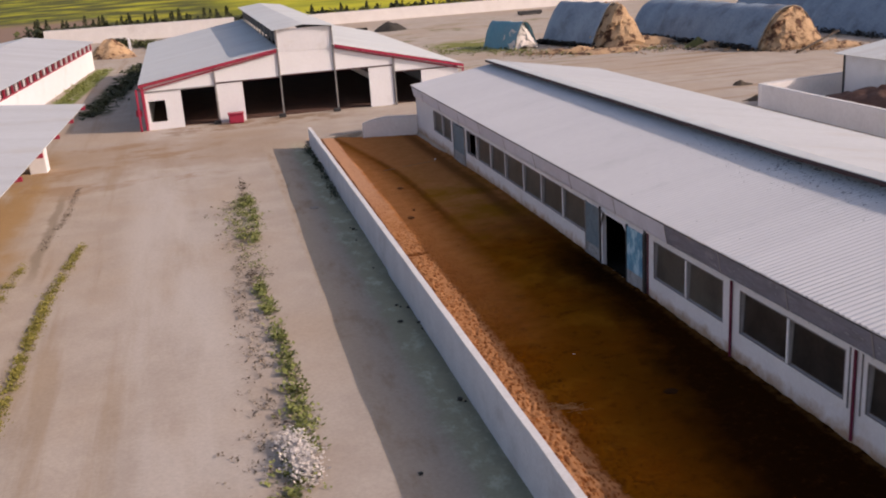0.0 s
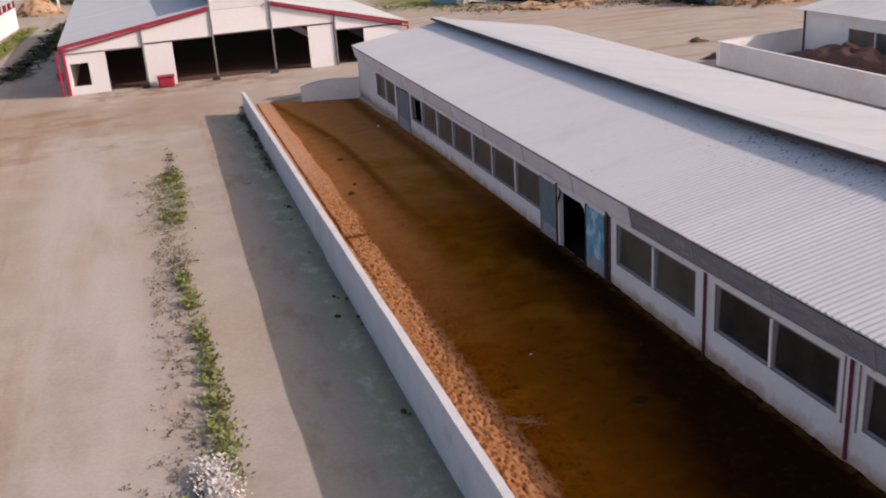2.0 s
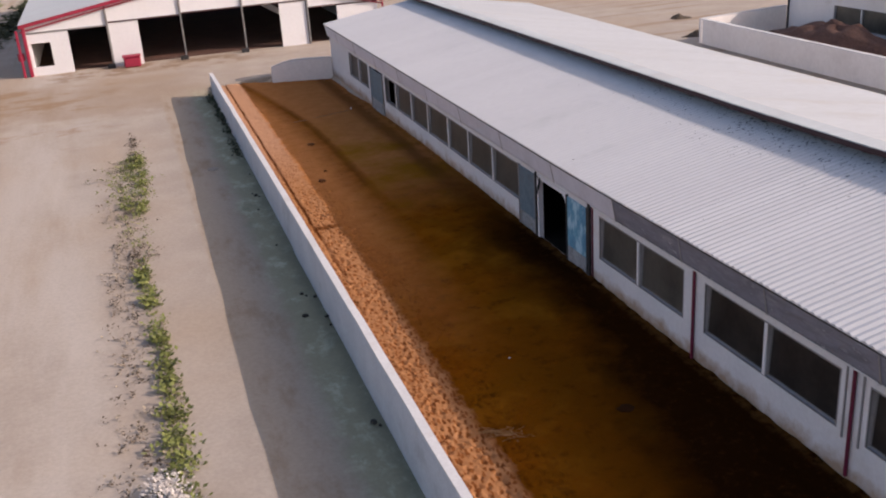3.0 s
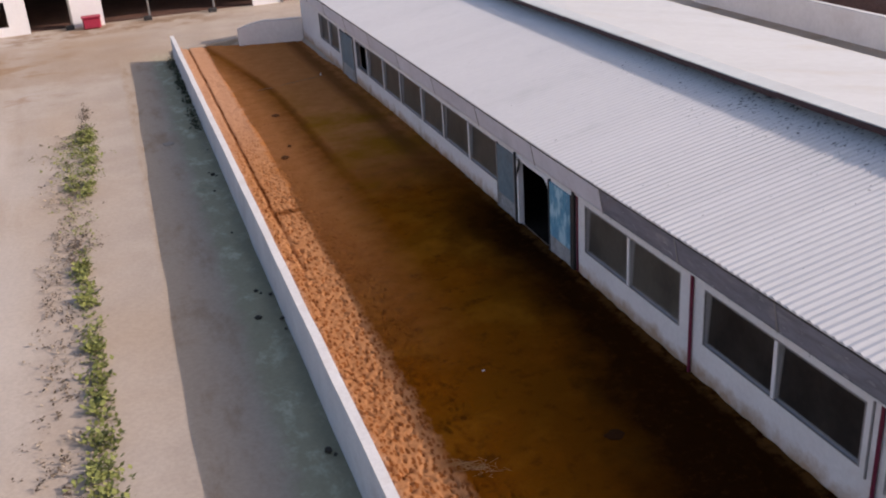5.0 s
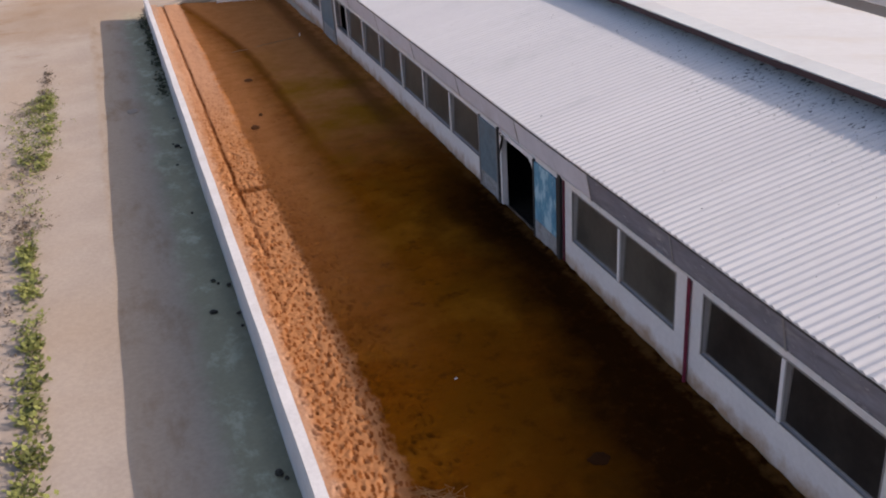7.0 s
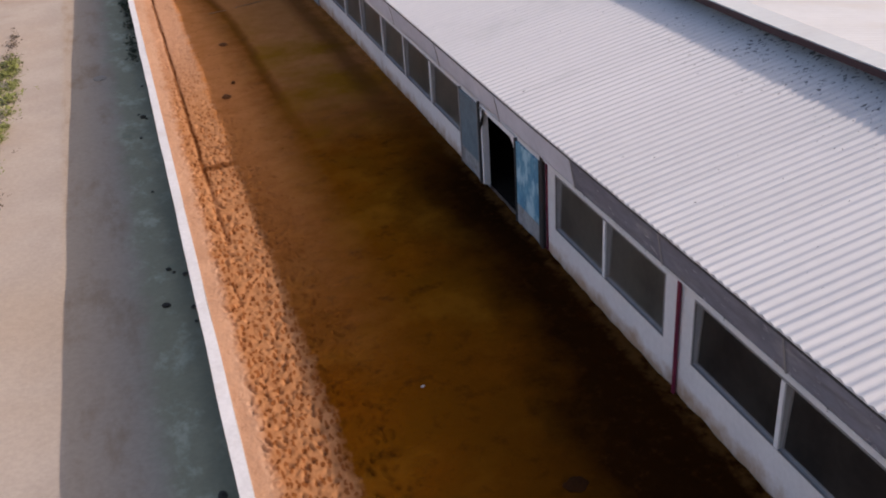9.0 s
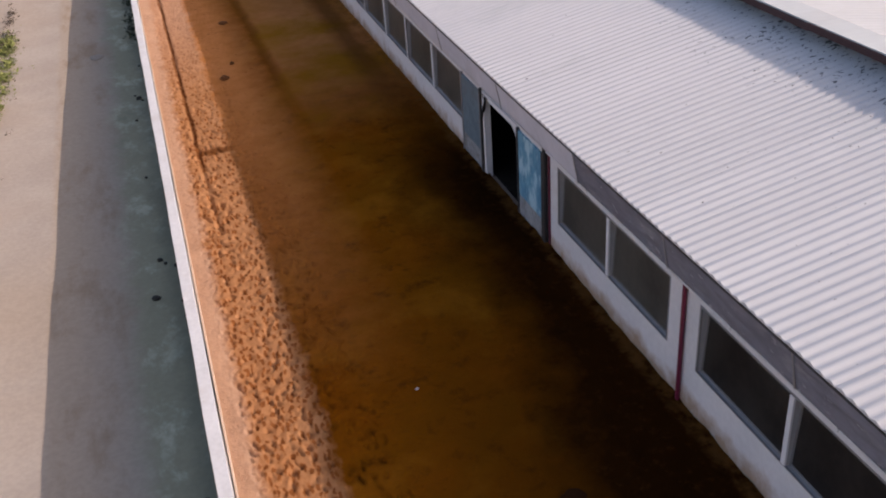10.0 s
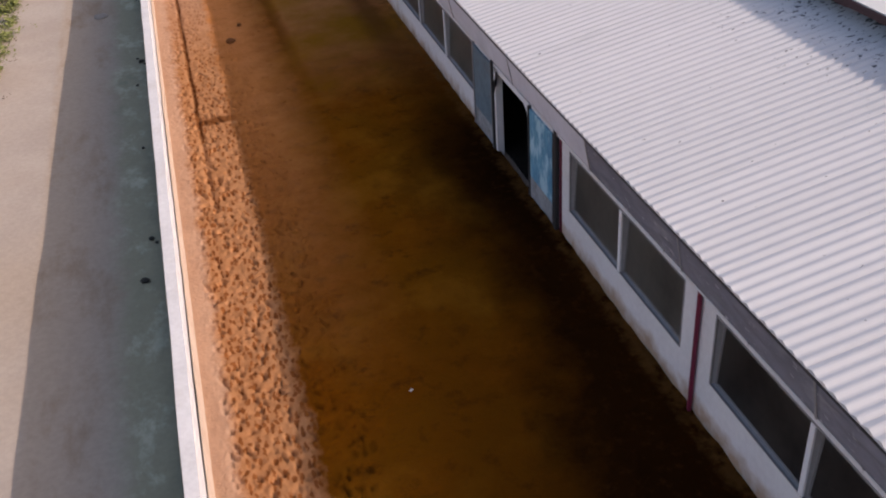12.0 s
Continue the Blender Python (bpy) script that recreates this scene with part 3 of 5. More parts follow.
def pen_height(x, y):
    z = ground_z(x, y) + 0.11
    off = x - wall_x(y)
    near = clamp((3.4 - off) / 1.2)
    near *= clamp((off - 0.45) / 0.15) * (0.22 + 0.78 * clamp((45 - y) / 6))
    t = noise.noise(((x + 0.4 * y) * 11.0, (y - 0.4 * x) * 5.5, 2.0)) + 0.3 * noise.noise((x * 4.0, y * 3.0, 6.0))
    pits = clamp(-t * 3.3 - 0.72)
    z += 0.05 * noise.noise((x * 0.5, y * 0.3, 8.0)) + 0.02 * noise.noise((x * 1.7, y * 1.7, 3.0))
    z -= pits * (0.01 + 0.06 * near)
    z += 0.025 * noise.noise((x * 2.6, y * 2.2, 9.0)) * (1 - near)
    z += 0.03 * near * noise.noise((x * 7.5, y * 7.5, 4.0))
    # a drag mark along the wall and a curved wheel rut
    if y > 33:
        z -= 0.055 * math.exp(-((off - 0.97 - 0.05 * noise.noise((0.0, y * 1.8, 3.0))) / 0.055) ** 2)
    rut = 10.62 - 0.025 * max(0.0, y - 51) ** 1.6
    z -= 0.05 * math.exp(-((x - rut) / 0.14) ** 2) * clamp((y - 38) / 5)
    z -= (0.07 if y < 27 else 0.07 - 0.05 * clamp((y - 27) / 3)) * clamp((x - 0.0125 * (y - 24) - 12.6) / 1.2)
    z += 0.05 * clamp((x - 0.0125 * (y - 24) - 13.55) / 0.35) * clamp(0.3 + 1.6 * noise.noise((x * 3.0, y * 1.9, 12.0))) * clamp((36 - y) / 6)
    z -= 0.25 * clamp((y - 46) / 16) * clamp((off - 0.6) / 3.0)
    return z


us = [0.028 * i / 7.4 for i in range(96)] + [(2.66 + 0.103 * i) / 7.4 for i in range(1, 47)]
yy = [2 + 0.042 * i for i in range(1048)] + [46 + 0.08 * i for i in range(237)]
nx = len(us)
verts = []
for y in yy:
    x0, x1 = wall_x(y) + 0.14, 14.02 + 0.0125 * (y - 24)
    for u in us:
        x = x0 + (x1 - x0) * u / us[-1]
        verts.append((x, y, pen_height(x, y)))
faces = [(j * nx + i, j * nx + i + 1, (j + 1) * nx + i + 1, (j + 1) * nx + i) for j in range(len(yy) - 1) for i in range(nx - 1)]
pen_me = bpy.data.meshes.new("pen_floor")
pen_me.from_pydata(verts, [], faces)
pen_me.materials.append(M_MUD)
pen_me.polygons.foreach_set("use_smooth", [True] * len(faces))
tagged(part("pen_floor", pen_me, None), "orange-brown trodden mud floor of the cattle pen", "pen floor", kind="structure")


# ---- pen walls ----
def pen_wall(name, a, b, height, thick, label, foot=-0.5, material=None):
    """A rendered wall from a to b (outer face) with a coping, its thickness to the right of the way."""
    dx, dy = b[0] - a[0], b[1] - a[1]
    L = math.hypot(dx, dy)
    ob = thing(name, Matrix.Translation((a[0], a[1], 0)) @ Matrix.Rotation(math.atan2(dy, dx) - math.pi / 2, 4, "Z"), label, "wall", kind="structure")
    bm = bmesh.new()
    n = max(2, int(L / 1.5))
    bm_box(bm, 0, thick, 0, L, foot, height)
    bmesh.ops.subdivide_edges(bm, edges=[e for e in bm.edges if abs(e.verts[0].co.y - e.verts[1].co.y) > 1], cuts=n, use_grid_fill=True)
    for v in bm.verts:
        v.co.x += 0.018 * noise.noise((v.co.x * 3, v.co.y * 0.4, v.co.z * 0.6 + a[0]))
    part("wall_body", bm, material or M_CONC, ob)
    bm = bmesh.new()
    bm_box(bm, -0.012, thick + 0.012, -0.01, L + 0.01, height + 0.002, height + 0.055)
    bmesh.ops.subdivide_edges(bm, edges=[e for e in bm.edges if abs(e.verts[0].co.y - e.verts[1].co.y) > 1], cuts=n * 2, use_grid_fill=True)
    for v in bm.verts:
        v.co.x += 0.016 * noise.noise((v.co.x * 3, v.co.y * 0.5, a[0]))
        v.co.z += 0.012 * noise.noise((1.0, v.co.y * 0.7, a[0]))
    part("coping", bm, M_COPING, ob, "whitewashed top of the wall")
    return ob


pen_side = pen_wall("wall_pen", (wall_x(0), 0), (wall_x(62.4), 62.4), 1.28, 0.18, "long white rendered wall beside the cattle pen")
bm = bmesh.new()
prev = None
for i in range(209):
    y = 0.3 * i
    top = 0.62 + 0.16 * noise.noise((y * 0.6, 3.0, 0.0)) + 0.08 * noise.noise((y * 2.5, 7.0, 0.0))
    cur = [bm.verts.new((0.205 + d, y, z)) for d, z in ((0.0, -0.4), (0.02, -0.4), (0.012, top), (0.0, top))]
    if prev:
        for j in range(4):
            bm.faces.new((prev[j], prev[(j + 1) % 4], cur[(j + 1) % 4], cur[j]))
    else:
        bm.faces.new(cur)
    prev = cur
bm.faces.new(prev[::-1])
part("mud_splash", bm, M_SPLASH, pen_side, "dried mud splashed up the inner face")
end_wall = pen_wall("wall_pen_end", (14.4, 63.55), (10.9, 64.55), 1.14, 0.22, "short white rendered wall closing the pen end", material=M_LIME)
for ch in end_wall.children:
    for v in ch.data.vertices:
        if v.co.z > 0.3:
            v.co.z -= 0.36 * clamp((v.co.y - 2.5) / 1.14)
tagged(part("kerb", boxes((-2.0, 2.0, -0.2, 0.2, -0.5, 0.16), bevel=0.05), M_KERB, m=Matrix.Translation((9.05, 65.0, 0)) @ Matrix.Rotation(0.33, 4, "Z")), "low pale kerb across the pen entrance", "kerb", kind="structure")


# ---- main barn ----
RIB = 0.2


def sheet_mesh(name, length, rise, width=1.0, material=M_ROOF, thick=0.006):
    """A ribbed metal sheet: ribs run along x from 0 to length while z rises; width along y."""
    bm = bmesh.new()
    per = 6
    prof = [(RIB * i / per, 0.0155 * (1 - math.cos(2 * math.pi * i / per))) for i in range(int(round(width / RIB)) * per + 1)]
    top0 = [bm.verts.new((0, y, z)) for y, z in prof]
    top1 = [bm.verts.new((length, y, z + rise)) for y, z in prof]
    for i in range(len(prof) - 1):
        bm.faces.new((top0[i], top1[i], top1[i + 1], top0[i + 1])).smooth = True
    lo = [bm.verts.new(c) for c in ((0, 0, -0.02), (length, 0, rise - 0.02), (length, width, rise - 0.02), (0, width, -0.02))]
    end0 = [bm.verts.new((0, y, z)) for y, z in prof]
    end1 = [bm.verts.new((length, y, z + rise)) for y, z in prof]
    bm.faces.new(lo)
    bm.faces.new([lo[3]] + [lo[0]] + end0)
    bm.faces.new([lo[1]] + [lo[2]] + end1[::-1])
    return as_mesh(name, bm, material)


def slope(parent, x0, z0, x1, z1, y0, y1, name="roof_sheet", sag=0.0, material=None, twist=0.0):
    me = sheet_mesh(name, abs(x1 - x0), z1 - z0, material=material or M_ROOF)
    sgn = 1 if x1 > x0 else -1
    n = int(round(y1 - y0))
    for i in range(n):
        if sgn > 0:
            m = Matrix.Translation((x0, y0 + i, z0 + sag * (i - n / 2))) @ Matrix.Diagonal((1, 1, 1 + twist * (n / 2 - i), 1))
        else:
            m = Matrix.Translation((x0, y0 + i + 1, z0 + sag * (i - n / 2))) @ Matrix.Rotation(math.pi, 4, "Z")
        part(name, me, None, parent, m=m)


TURN_B = Matrix.Translation((14, 24, 0)) @ Matrix.Rotation(-0.0125, 4, "Z") @ Matrix.Translation((-14, -24, 0))


def window_unit(num, xw, y0, y1, mid, z0, z1, label, turn=TURN_B):
    w = thing("window_%d" % num, turn @ Matrix.Translation((xw, 0, 0)), label, "window", "windows along the barn wall", "structure")
    f, d = 0.035, 0.17

    def lean(bm):
        for v in bm.verts:
            v.co.x += 0.07 + 0.065 * (v.co.z - z0) / (z1 - z0)
        return bm

    e = 0.024
    part("window_frame", boxes((-0.008, e, y0, y1, z0, z0 + 0.02), (-0.008, e, y0, y1, z1 - f, z1), (-0.008, e, y0, y0 + f, z0 + 0.02, z1 - f),
                               (-0.008, e, y1 - f, y1, z0 + 0.02, z1 - f)), M_FRAME, w, "thin dark grey metal frame")
    part("jamb", boxes((e + 0.001, d, y0, y1, z0, z0 + 0.016), (e + 0.001, d, y0, y1, z1 - f + 0.004, z1), (e + 0.001, d, y0, y0 + f - 0.004, z0 + 0.016, z1 - f + 0.004),
                       (e + 0.001, d, y1 - f + 0.004, y1, z0 + 0.016, z1 - f + 0.004)), M_JAMB, w, "pale grey lining of the recess")
    part("mullion", boxes((-0.02, 0.02, mid - 0.05, mid + 0.05, z0 + 0.02, z1 - f), bevel=0.008), M_WHITE, w, "white post between the panes")
    part("mullion_web", boxes((0.021, d, mid - 0.04, mid + 0.04, z0 + 0.02, z1 - f)), M_JAMB, w)
    for a, b in ((y0 + f, mid - 0.041), (mid + 0.041, y1 - f)):
        sash = part("sash", lean(boxes((0.0, 0.03, a, a + 0.035, z0 + 0.02, z1 - f), (0.0, 0.03, b - 0.035, b, z0 + 0.02, z1 - f),
                                       (0.0, 0.03, a + 0.035, b - 0.035, z0 + 0.02, z0 + 0.05), (0.0, 0.03, a + 0.035, b - 0.035, z1 - f - 0.03, z1 - f))), M_FRAME, w)
        p = part("pane", lean(boxes((0.012, 0.018, a + 0.035, b - 0.035, z0 + 0.05, z1 - f - 0.03))), M_GLASS_DARK if num < 5 else M_GLASS, sash, "brown-grey dull glass")
        p.visible_shadow = False
    return w


XB, YN, YF = 14.0, 0.0, 63.85
EAVE_X, EAVE_Z = 13.72, 3.11
RIDGE_X, RIDGE_Z = 19.7, 4.19
RX, RZ = 27.05, 3.1
SILL, HEAD = 0.87, 2.15

barn = thing("cattle_barn", TURN_B, "long white cattle barn with a ribbed white metal roof", "barn")
OPEN = [(2.3, 6.9), (7.6, 12.2), (13.3, 17.92), (18.7, 23.35), (24.25, 28.7), (34.56, 39.5), (39.62, 44.6), (44.72, 49.5), (49.65, 51.5), (54.85, 59.05)]
DOORS = [(29.3, 34.5), (51.9, 54.3)]


def wall_strip(x0, x1, y0, y1, opens, doors, z0, z1, sill, head):
    """Boxes of a wall along y with windows and full-height doors left open."""
    cuts = sorted([(a, b, sill) for a, b in opens] + [(a, b, z0) for a, b in doors])
    out, y = [], y0
    for a, b, s in cuts:
        if a > y:
            out.append((x0, x1, y, a, z0, head))
        if s > z0:
            out.append((x0, x1, a, b, z0, s))
        y = b
    out.append((x0, x1, y, y1, z0, head))
    out.append((x0, x1, y0, y1, head + 0.001, z1))
    return out


for i, b in enumerate(wall_strip(XB, XB + 0.2, YN, YF, OPEN, DOORS, -0.4, 3.05, SILL, HEAD)):
    part("wall_panel", boxes(b), M_WALLFOOT, barn, "white painted wall with a muddy foot" if i == 0 else "")
part("back_wall", boxes((26.6, 26.8, YN, YF, -0.4, 3.0)), M_WHITE, barn)
for y in (YN, YF - 0.2):
    bm = bmesh.new()
    prism(bm, [(XB + 0.2, -0.4), (26.6, -0.4), (26.6, 3.0), (20.3, 4.0), (XB + 0.2, 3.05)], y, y + 0.2)
    part("gable_wall", bm, M_WHITE, barn)
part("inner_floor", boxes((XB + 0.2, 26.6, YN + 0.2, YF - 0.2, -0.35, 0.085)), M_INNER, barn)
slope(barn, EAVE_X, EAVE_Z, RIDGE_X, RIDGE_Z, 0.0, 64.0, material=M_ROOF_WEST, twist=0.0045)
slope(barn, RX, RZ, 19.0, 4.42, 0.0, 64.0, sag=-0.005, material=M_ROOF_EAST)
# dark board gives the ridge gap its shade by colour
part("ridge_upstand", boxes((RIDGE_X - 0.1, RIDGE_X - 0.04, 0.1, 63.9, RIDGE_Z - 0.1, 4.22)), M_DARK, barn, "dark board filling the shaded gap under the ridge")
for i in range(16):
    part("ridge_edge_trim", boxes((18.93, 18.965, 4.0 * i, 4.0 * i + 3.998, 4.30 - 0.005 * (4 * i - 30), 4.435 - 0.005 * (4 * i - 30))), M_MAROON, barn, "dark red edge strip of the upper roof" if i == 0 else "")
for i in range(16):
    bm = bmesh.new()
    prism(bm, [(18.97, 4.425), (19.62, 4.405), (19.62, 4.39), (18.97, 4.40)], 0.003, 3.997)
    for v in bm.verts:
        v.co.z += 0.035 - 0.005 * (4.0 * i + v.co.y - 32)
    part("ridge_flashing", bm, M_ROOF, barn, "smooth pale flashing along the ridge" if i == 0 else "", Matrix.Translation((0, 4.0 * i, 0)))
part("eave_trim", boxes((EAVE_X - 0.005, EAVE_X + 0.04, 0.0, 64.0, EAVE_Z - 0.06, EAVE_Z - 0.022)), M_DARK, barn)
def film_panel(seed, slack, length, material):
    """A slack sheet hung from the eave to the wall's head, a little creased."""
    bm = bmesh.new()
    na, nb = int(length * 12), 9
    sides = []
    for back in (0.0, 0.014):
        rows = []
        for j in range(nb + 1):
            v = j / nb
            row = []
            for i in range(na + 1):
                y = 0.006 + (length - 0.012) * i / na
                hold = min(1.0, 6 * v, 6 * (1 - v)) * min(1.0, 8 * i / na, 8 * (1 - i / na))
                crease = noise.noise((y * 0.9 + v * 1.2, v * 5.0 - y * 1.6, seed)) + 0.6 * noise.noise((y * 2.6 + v * 2.0, v * 7.0 - y * 2.4, seed + 5))
                row.append(bm.verts.new((-0.268 + 0.131 * v + back + slack * hold * crease, y, 3.07 - 0.65 * v)))
            rows.append(row)
        for j in range(nb):
            for i in range(na):
                bm.faces.new((rows[j][i], rows[j][i + 1], rows[j + 1][i + 1], rows[j + 1][i])).smooth = True
        sides.append([rows[0][i] for i in range(na)] + [rows[j][na] for j in range(nb)] + [rows[nb][i] for i in range(na, 0, -1)] + [rows[j][0] for j in range(nb, 0, -1)])
    for i in range(len(sides[0])):
        j = (i + 1) % len(sides[0])
        bm.faces.new((sides[0][i], sides[0][j], sides[1][j], sides[1][i]))
    return as_mesh("fascia_panel", bm, material)


# creased film along the near half, stiffer paler sheets beyond the doorway
SEAMS = [0.1] + [4.35 + 3.3 * i for i in range(8)] + [31.4 + 4.22 * i for i in range(8)] + [63.8]
for i, (y0, y1) in enumerate(zip(SEAMS, SEAMS[1:])):
    near = y1 < 31
    part("fascia_panel", film_panel(2.3 * i, 0.04 if near else 0.012, y1 - y0, M_FILM if near else M_FASCIA), None, barn,
         "creased grey plastic film hung under the eave" if near else "pale grey sheet hung under the eave", Matrix.Translation((XB, y0, 0)))
    bm = bmesh.new()
    prism(bm, [(-0.275, 3.085), (-0.266, 3.085), (-0.137, 2.40), (-0.146, 2.40)], -0.022, 0.022)
    part("seam_strip", bm, M_FRAME, barn, "", Matrix.Translation((XB, y0 + 0.003, 0)))
part("soffit_board", boxes((XB - 0.11, XB - 0.002, 0.1, 63.8, 2.43, 2.45)), M_FASCIA, barn)
part("conduit", boxes((XB - 0.145, XB - 0.098, YN, 29.0, 2.375, 2.417), bevel=0.012), M_COPING, barn, "thin white pipe along the fascia edge")
for i in range(12):
    part("clip", boxes((XB - 0.142, XB - 0.09, 1.0 + 2.37 * i, 1.04 + 2.37 * i, 2.37, 2.425), bevel=0.006), M_DARK, barn, "black pipe clip" if i == 0 else "")
for y in (7.25, 12.75, 18.3, 23.75):
    part("downpipe", boxes((XB - 0.08, XB - 0.01, y - 0.036, y + 0.036, 0.0, 2.42), bevel=0.018), M_PIPE, barn, "dark red rainwater pipe")
for y in (12.53, 12.97, 18.08, 18.53):
    part("trim_strip", boxes((XB - 0.03, XB - 0.004, y - 0.018, y + 0.018, SILL - 0.12, 2.42)), M_FRAME, barn, "thin grey strip beside the pipe")
for i, y in enumerate(OPEN):
    if i == 8:
        continue
    window_unit(i + 1, XB, y[0], y[1], {5: 37.0, 6: 41.95, 7: 47.06, 9: 56.85}.get(i, (y[0] + y[1]) / 2), SILL, HEAD, "two-pane grey-framed window in the white barn wall")
w = thing("window_9", TURN_B @ Matrix.Translation((XB, 0, 0)), "dark open window hole with grey frame", "window", "windows along the barn wall", "structure")
part("window_frame", boxes((-0.02, 0.12, 49.65, 49.72, SILL, HEAD), (-0.02, 0.12, 51.43, 51.5, SILL, HEAD), (-0.02, 0.12, 49.72, 51.43, SILL, SILL + 0.06), (-0.02, 0.12, 49.72, 51.43, HEAD - 0.06, HEAD)), M_FRAME, w)


part("downpipe", boxes((XB - 0.1, XB - 0.01, 29.17, 29.29, -0.1, 2.45), bevel=0.02), M_DARK, barn, "black rainwater pipe beside the blue door")
part("downpipe", boxes((XB - 0.09, XB - 0.02, 32.99, 33.06, -0.1, 2.3), bevel=0.015), M_DARK, barn, "black pipe beside the doorway post")
part("marker_strip", boxes((XB - 0.03, XB - 0.004, 29.07, 29.12, 0.1, 2.4)), M_PIPE, barn, "thin dark red strip")


def sheet_door(num, y0, y1, z1, material, label, x=XB - 0.05):
    d = thing("door_%d" % num, TURN_B @ Matrix.Translation((x, 0, 0)), label, "door", kind="structure")
    part("door_panel", boxes((0.0, 0.05, y0, y1, 0.62, z1), bevel=0.008), material, d)
    part("kick_plate", boxes((0.002, 0.05, y0, y1, 0.0, 0.617), bevel=0.006), M_KICK, d, "dull grey lower sheet")
    part("door_frame", boxes((-0.02, 0.06, y0 - 0.07, y0 - 0.003, 0, z1 + 0.05), (-0.02, 0.06, y1 + 0.003, y1 + 0.07, 0, z1 + 0.05), bevel=0.006), M_DARK if num == 1 else M_FRAME, d, "plain door post")
    return d


sheet_door(1, 29.42, 30.7, 2.16, M_BLUE, "worn sky-blue sheet door standing beside the dark opening")
sheet_door(2, 33.15, 34.42, 2.16, M_BLUEGREY, "shut blue-grey sheet door in the barn wall")
sheet_door(3, 51.95, 54.2, 2.1, M_BLUEGREY, "shut blue-grey double door in the barn wall")
bm = boxes((XB - 0.04, XB + 0.12, 32.86, 32.97, -0.3, 2.24), (XB - 0.04, XB + 0.1, 30.78, 32.859, 2.12, 2.24))
prism_pts = [(30.78, 2.119), (30.78, 1.75), (30.9, 2.0), (31.1, 2.119)]
va = [bm.verts.new((XB - 0.035, y, z)) for y, z in prism_pts]
vb = [bm.verts.new((XB + 0.1, y, z)) for y, z in prism_pts]
bm.faces.new(va)
bm.faces.new(vb[::-1])
for i in range(4):
    bm.faces.new((va[i], vb[i], vb[(i + 1) % 4], va[(i + 1) % 4]))
part("door_surround", bm, M_WHITE, barn, "white post and rounded head of the doorway")

bm = bmesh.new()
rows = []
for j in range(9):
    v = j / 8
    w = 0.34 * (1 - 0.75 * v) + 0.05 * noise.noise((v * 4, 2.0, 0.0))
    rows.append([bm.verts.new((XB - 0.06 + 0.03 * math.sin(5 * u + 3 * v), 32.9 - w * u, 2.2 - 0.62 * v * (1 - 0.35 * u))) for u in (0.0, 0.25, 0.5, 0.75, 1.0)])
for j in range(8):
    for i in range(4):
        bm.faces.new((rows[j][i], rows[j][i + 1], rows[j + 1][i + 1], rows[j + 1][i]))
bmesh.ops.solidify(bm, geom=bm.faces[:], thickness=0.006)
part("torn_flap", bm, M_DARK, barn, "torn black plastic hanging in the doorway")



# the barn's near half climbs a little with the ground
def rise(y):
    d = max(0.0, 30.0 - y)
    return 0.0155 * d * d / (d + 1.5)


barn_fittings = [o for o in scene.objects if o.parent is None and o.name.split(".")[0] in ("window_%d" % i for i in range(1, 11))]
for root in [barn] + barn_fittings:
    for ob in root.children_recursive:
        y_at = ob.matrix_basis.translation.y
        ends = [c[1] + y_at for c in ob.bound_box]
        if min(ends) > 30:
            continue
        if ob.data.users > 1 or ob.matrix_basis.to_euler().z != 0:
            ob.matrix_basis = Matrix.Translation((0, 0, rise((min(ends) + max(ends)) / 2 if ob.matrix_basis.to_euler().z == 0 else y_at - 0.5))) @ ob.matrix_basis
            continue
        bm = bmesh.new()
        bm.from_mesh(ob.data)
        for cut in range(2, 31, 4):
            if min(ends) < cut < max(ends):
                bmesh.ops.bisect_plane(bm, geom=bm.verts[:] + bm.edges[:] + bm.faces[:], plane_co=(0, cut - y_at, 0), plane_no=(0, 1, 0))
        for v in bm.verts:
            v.co.z += rise(v.co.y + y_at)
        bm.to_mesh(ob.data)
        bm.free()

# ---- far barn ----
FY = 76.2
far = thing("open_barn", Matrix.Identity(4), "open-fronted white barn with red trim and a raised ridge", "barn")
FL, FR = -3.05, 20.9
SL, SZ = -3.4, 3.45
TL, TZ = 6.95, 5.2
TR = 11.15
ER, EZ = 21.3, 2.75
BACK = 114.0


def frz(x):
    """Underside of the far barn's roof."""
    return SZ + (x - SL) * (TZ - SZ) / (TL - SL) if x < TL else (TZ - 0.05 + (x - TR) * (EZ - TZ + 0.05) / (ER - TR) if x > TR else 6.5)


def gable_panel(x0, x1, z0, name="front_panel", mat_=None, z1=None, y=FY):
    bm = bmesh.new()
    if z1 is None:
        pts = [(x0, z0), (x1, z0), (x1, frz(x1) - 0.06), (x0, frz(x0) - 0.06)]
    else:
        pts = [(x0, z0), (x1, z0), (x1, z1), (x0, z1)]
    prism(bm, pts, y, y + 0.14)
    return part(name, bm, mat_ or M_WHITE, far)


gable_panel(FL, 2.1, 2.82, "gable_sheet")
gable_panel(2.1, TL - 0.03, 3.0, "gable_sheet")
gable_panel(TR + 0.03, 15.75, 3.1, "gable_sheet")
gable_panel(15.75, FR, 2.55, "gable_sheet")
gable_panel(TL + 0.03, TR - 0.03, 3.1, "gable_sheet", z1=4.83)
for i in range(14):
    x = TL + 0.05 + i * (TR - TL - 0.1) / 14
    gable_panel(x, x + 0.24, 4.85, "monitor_sheet", z1=6.5, y=FY - 0.012)
gable_panel(TL, TR, 4.84, "monitor_front", z1=6.52, y=FY + 0.02)
gable_panel(FL, -1.65, -0.3, "front_panel", z1=0.6)
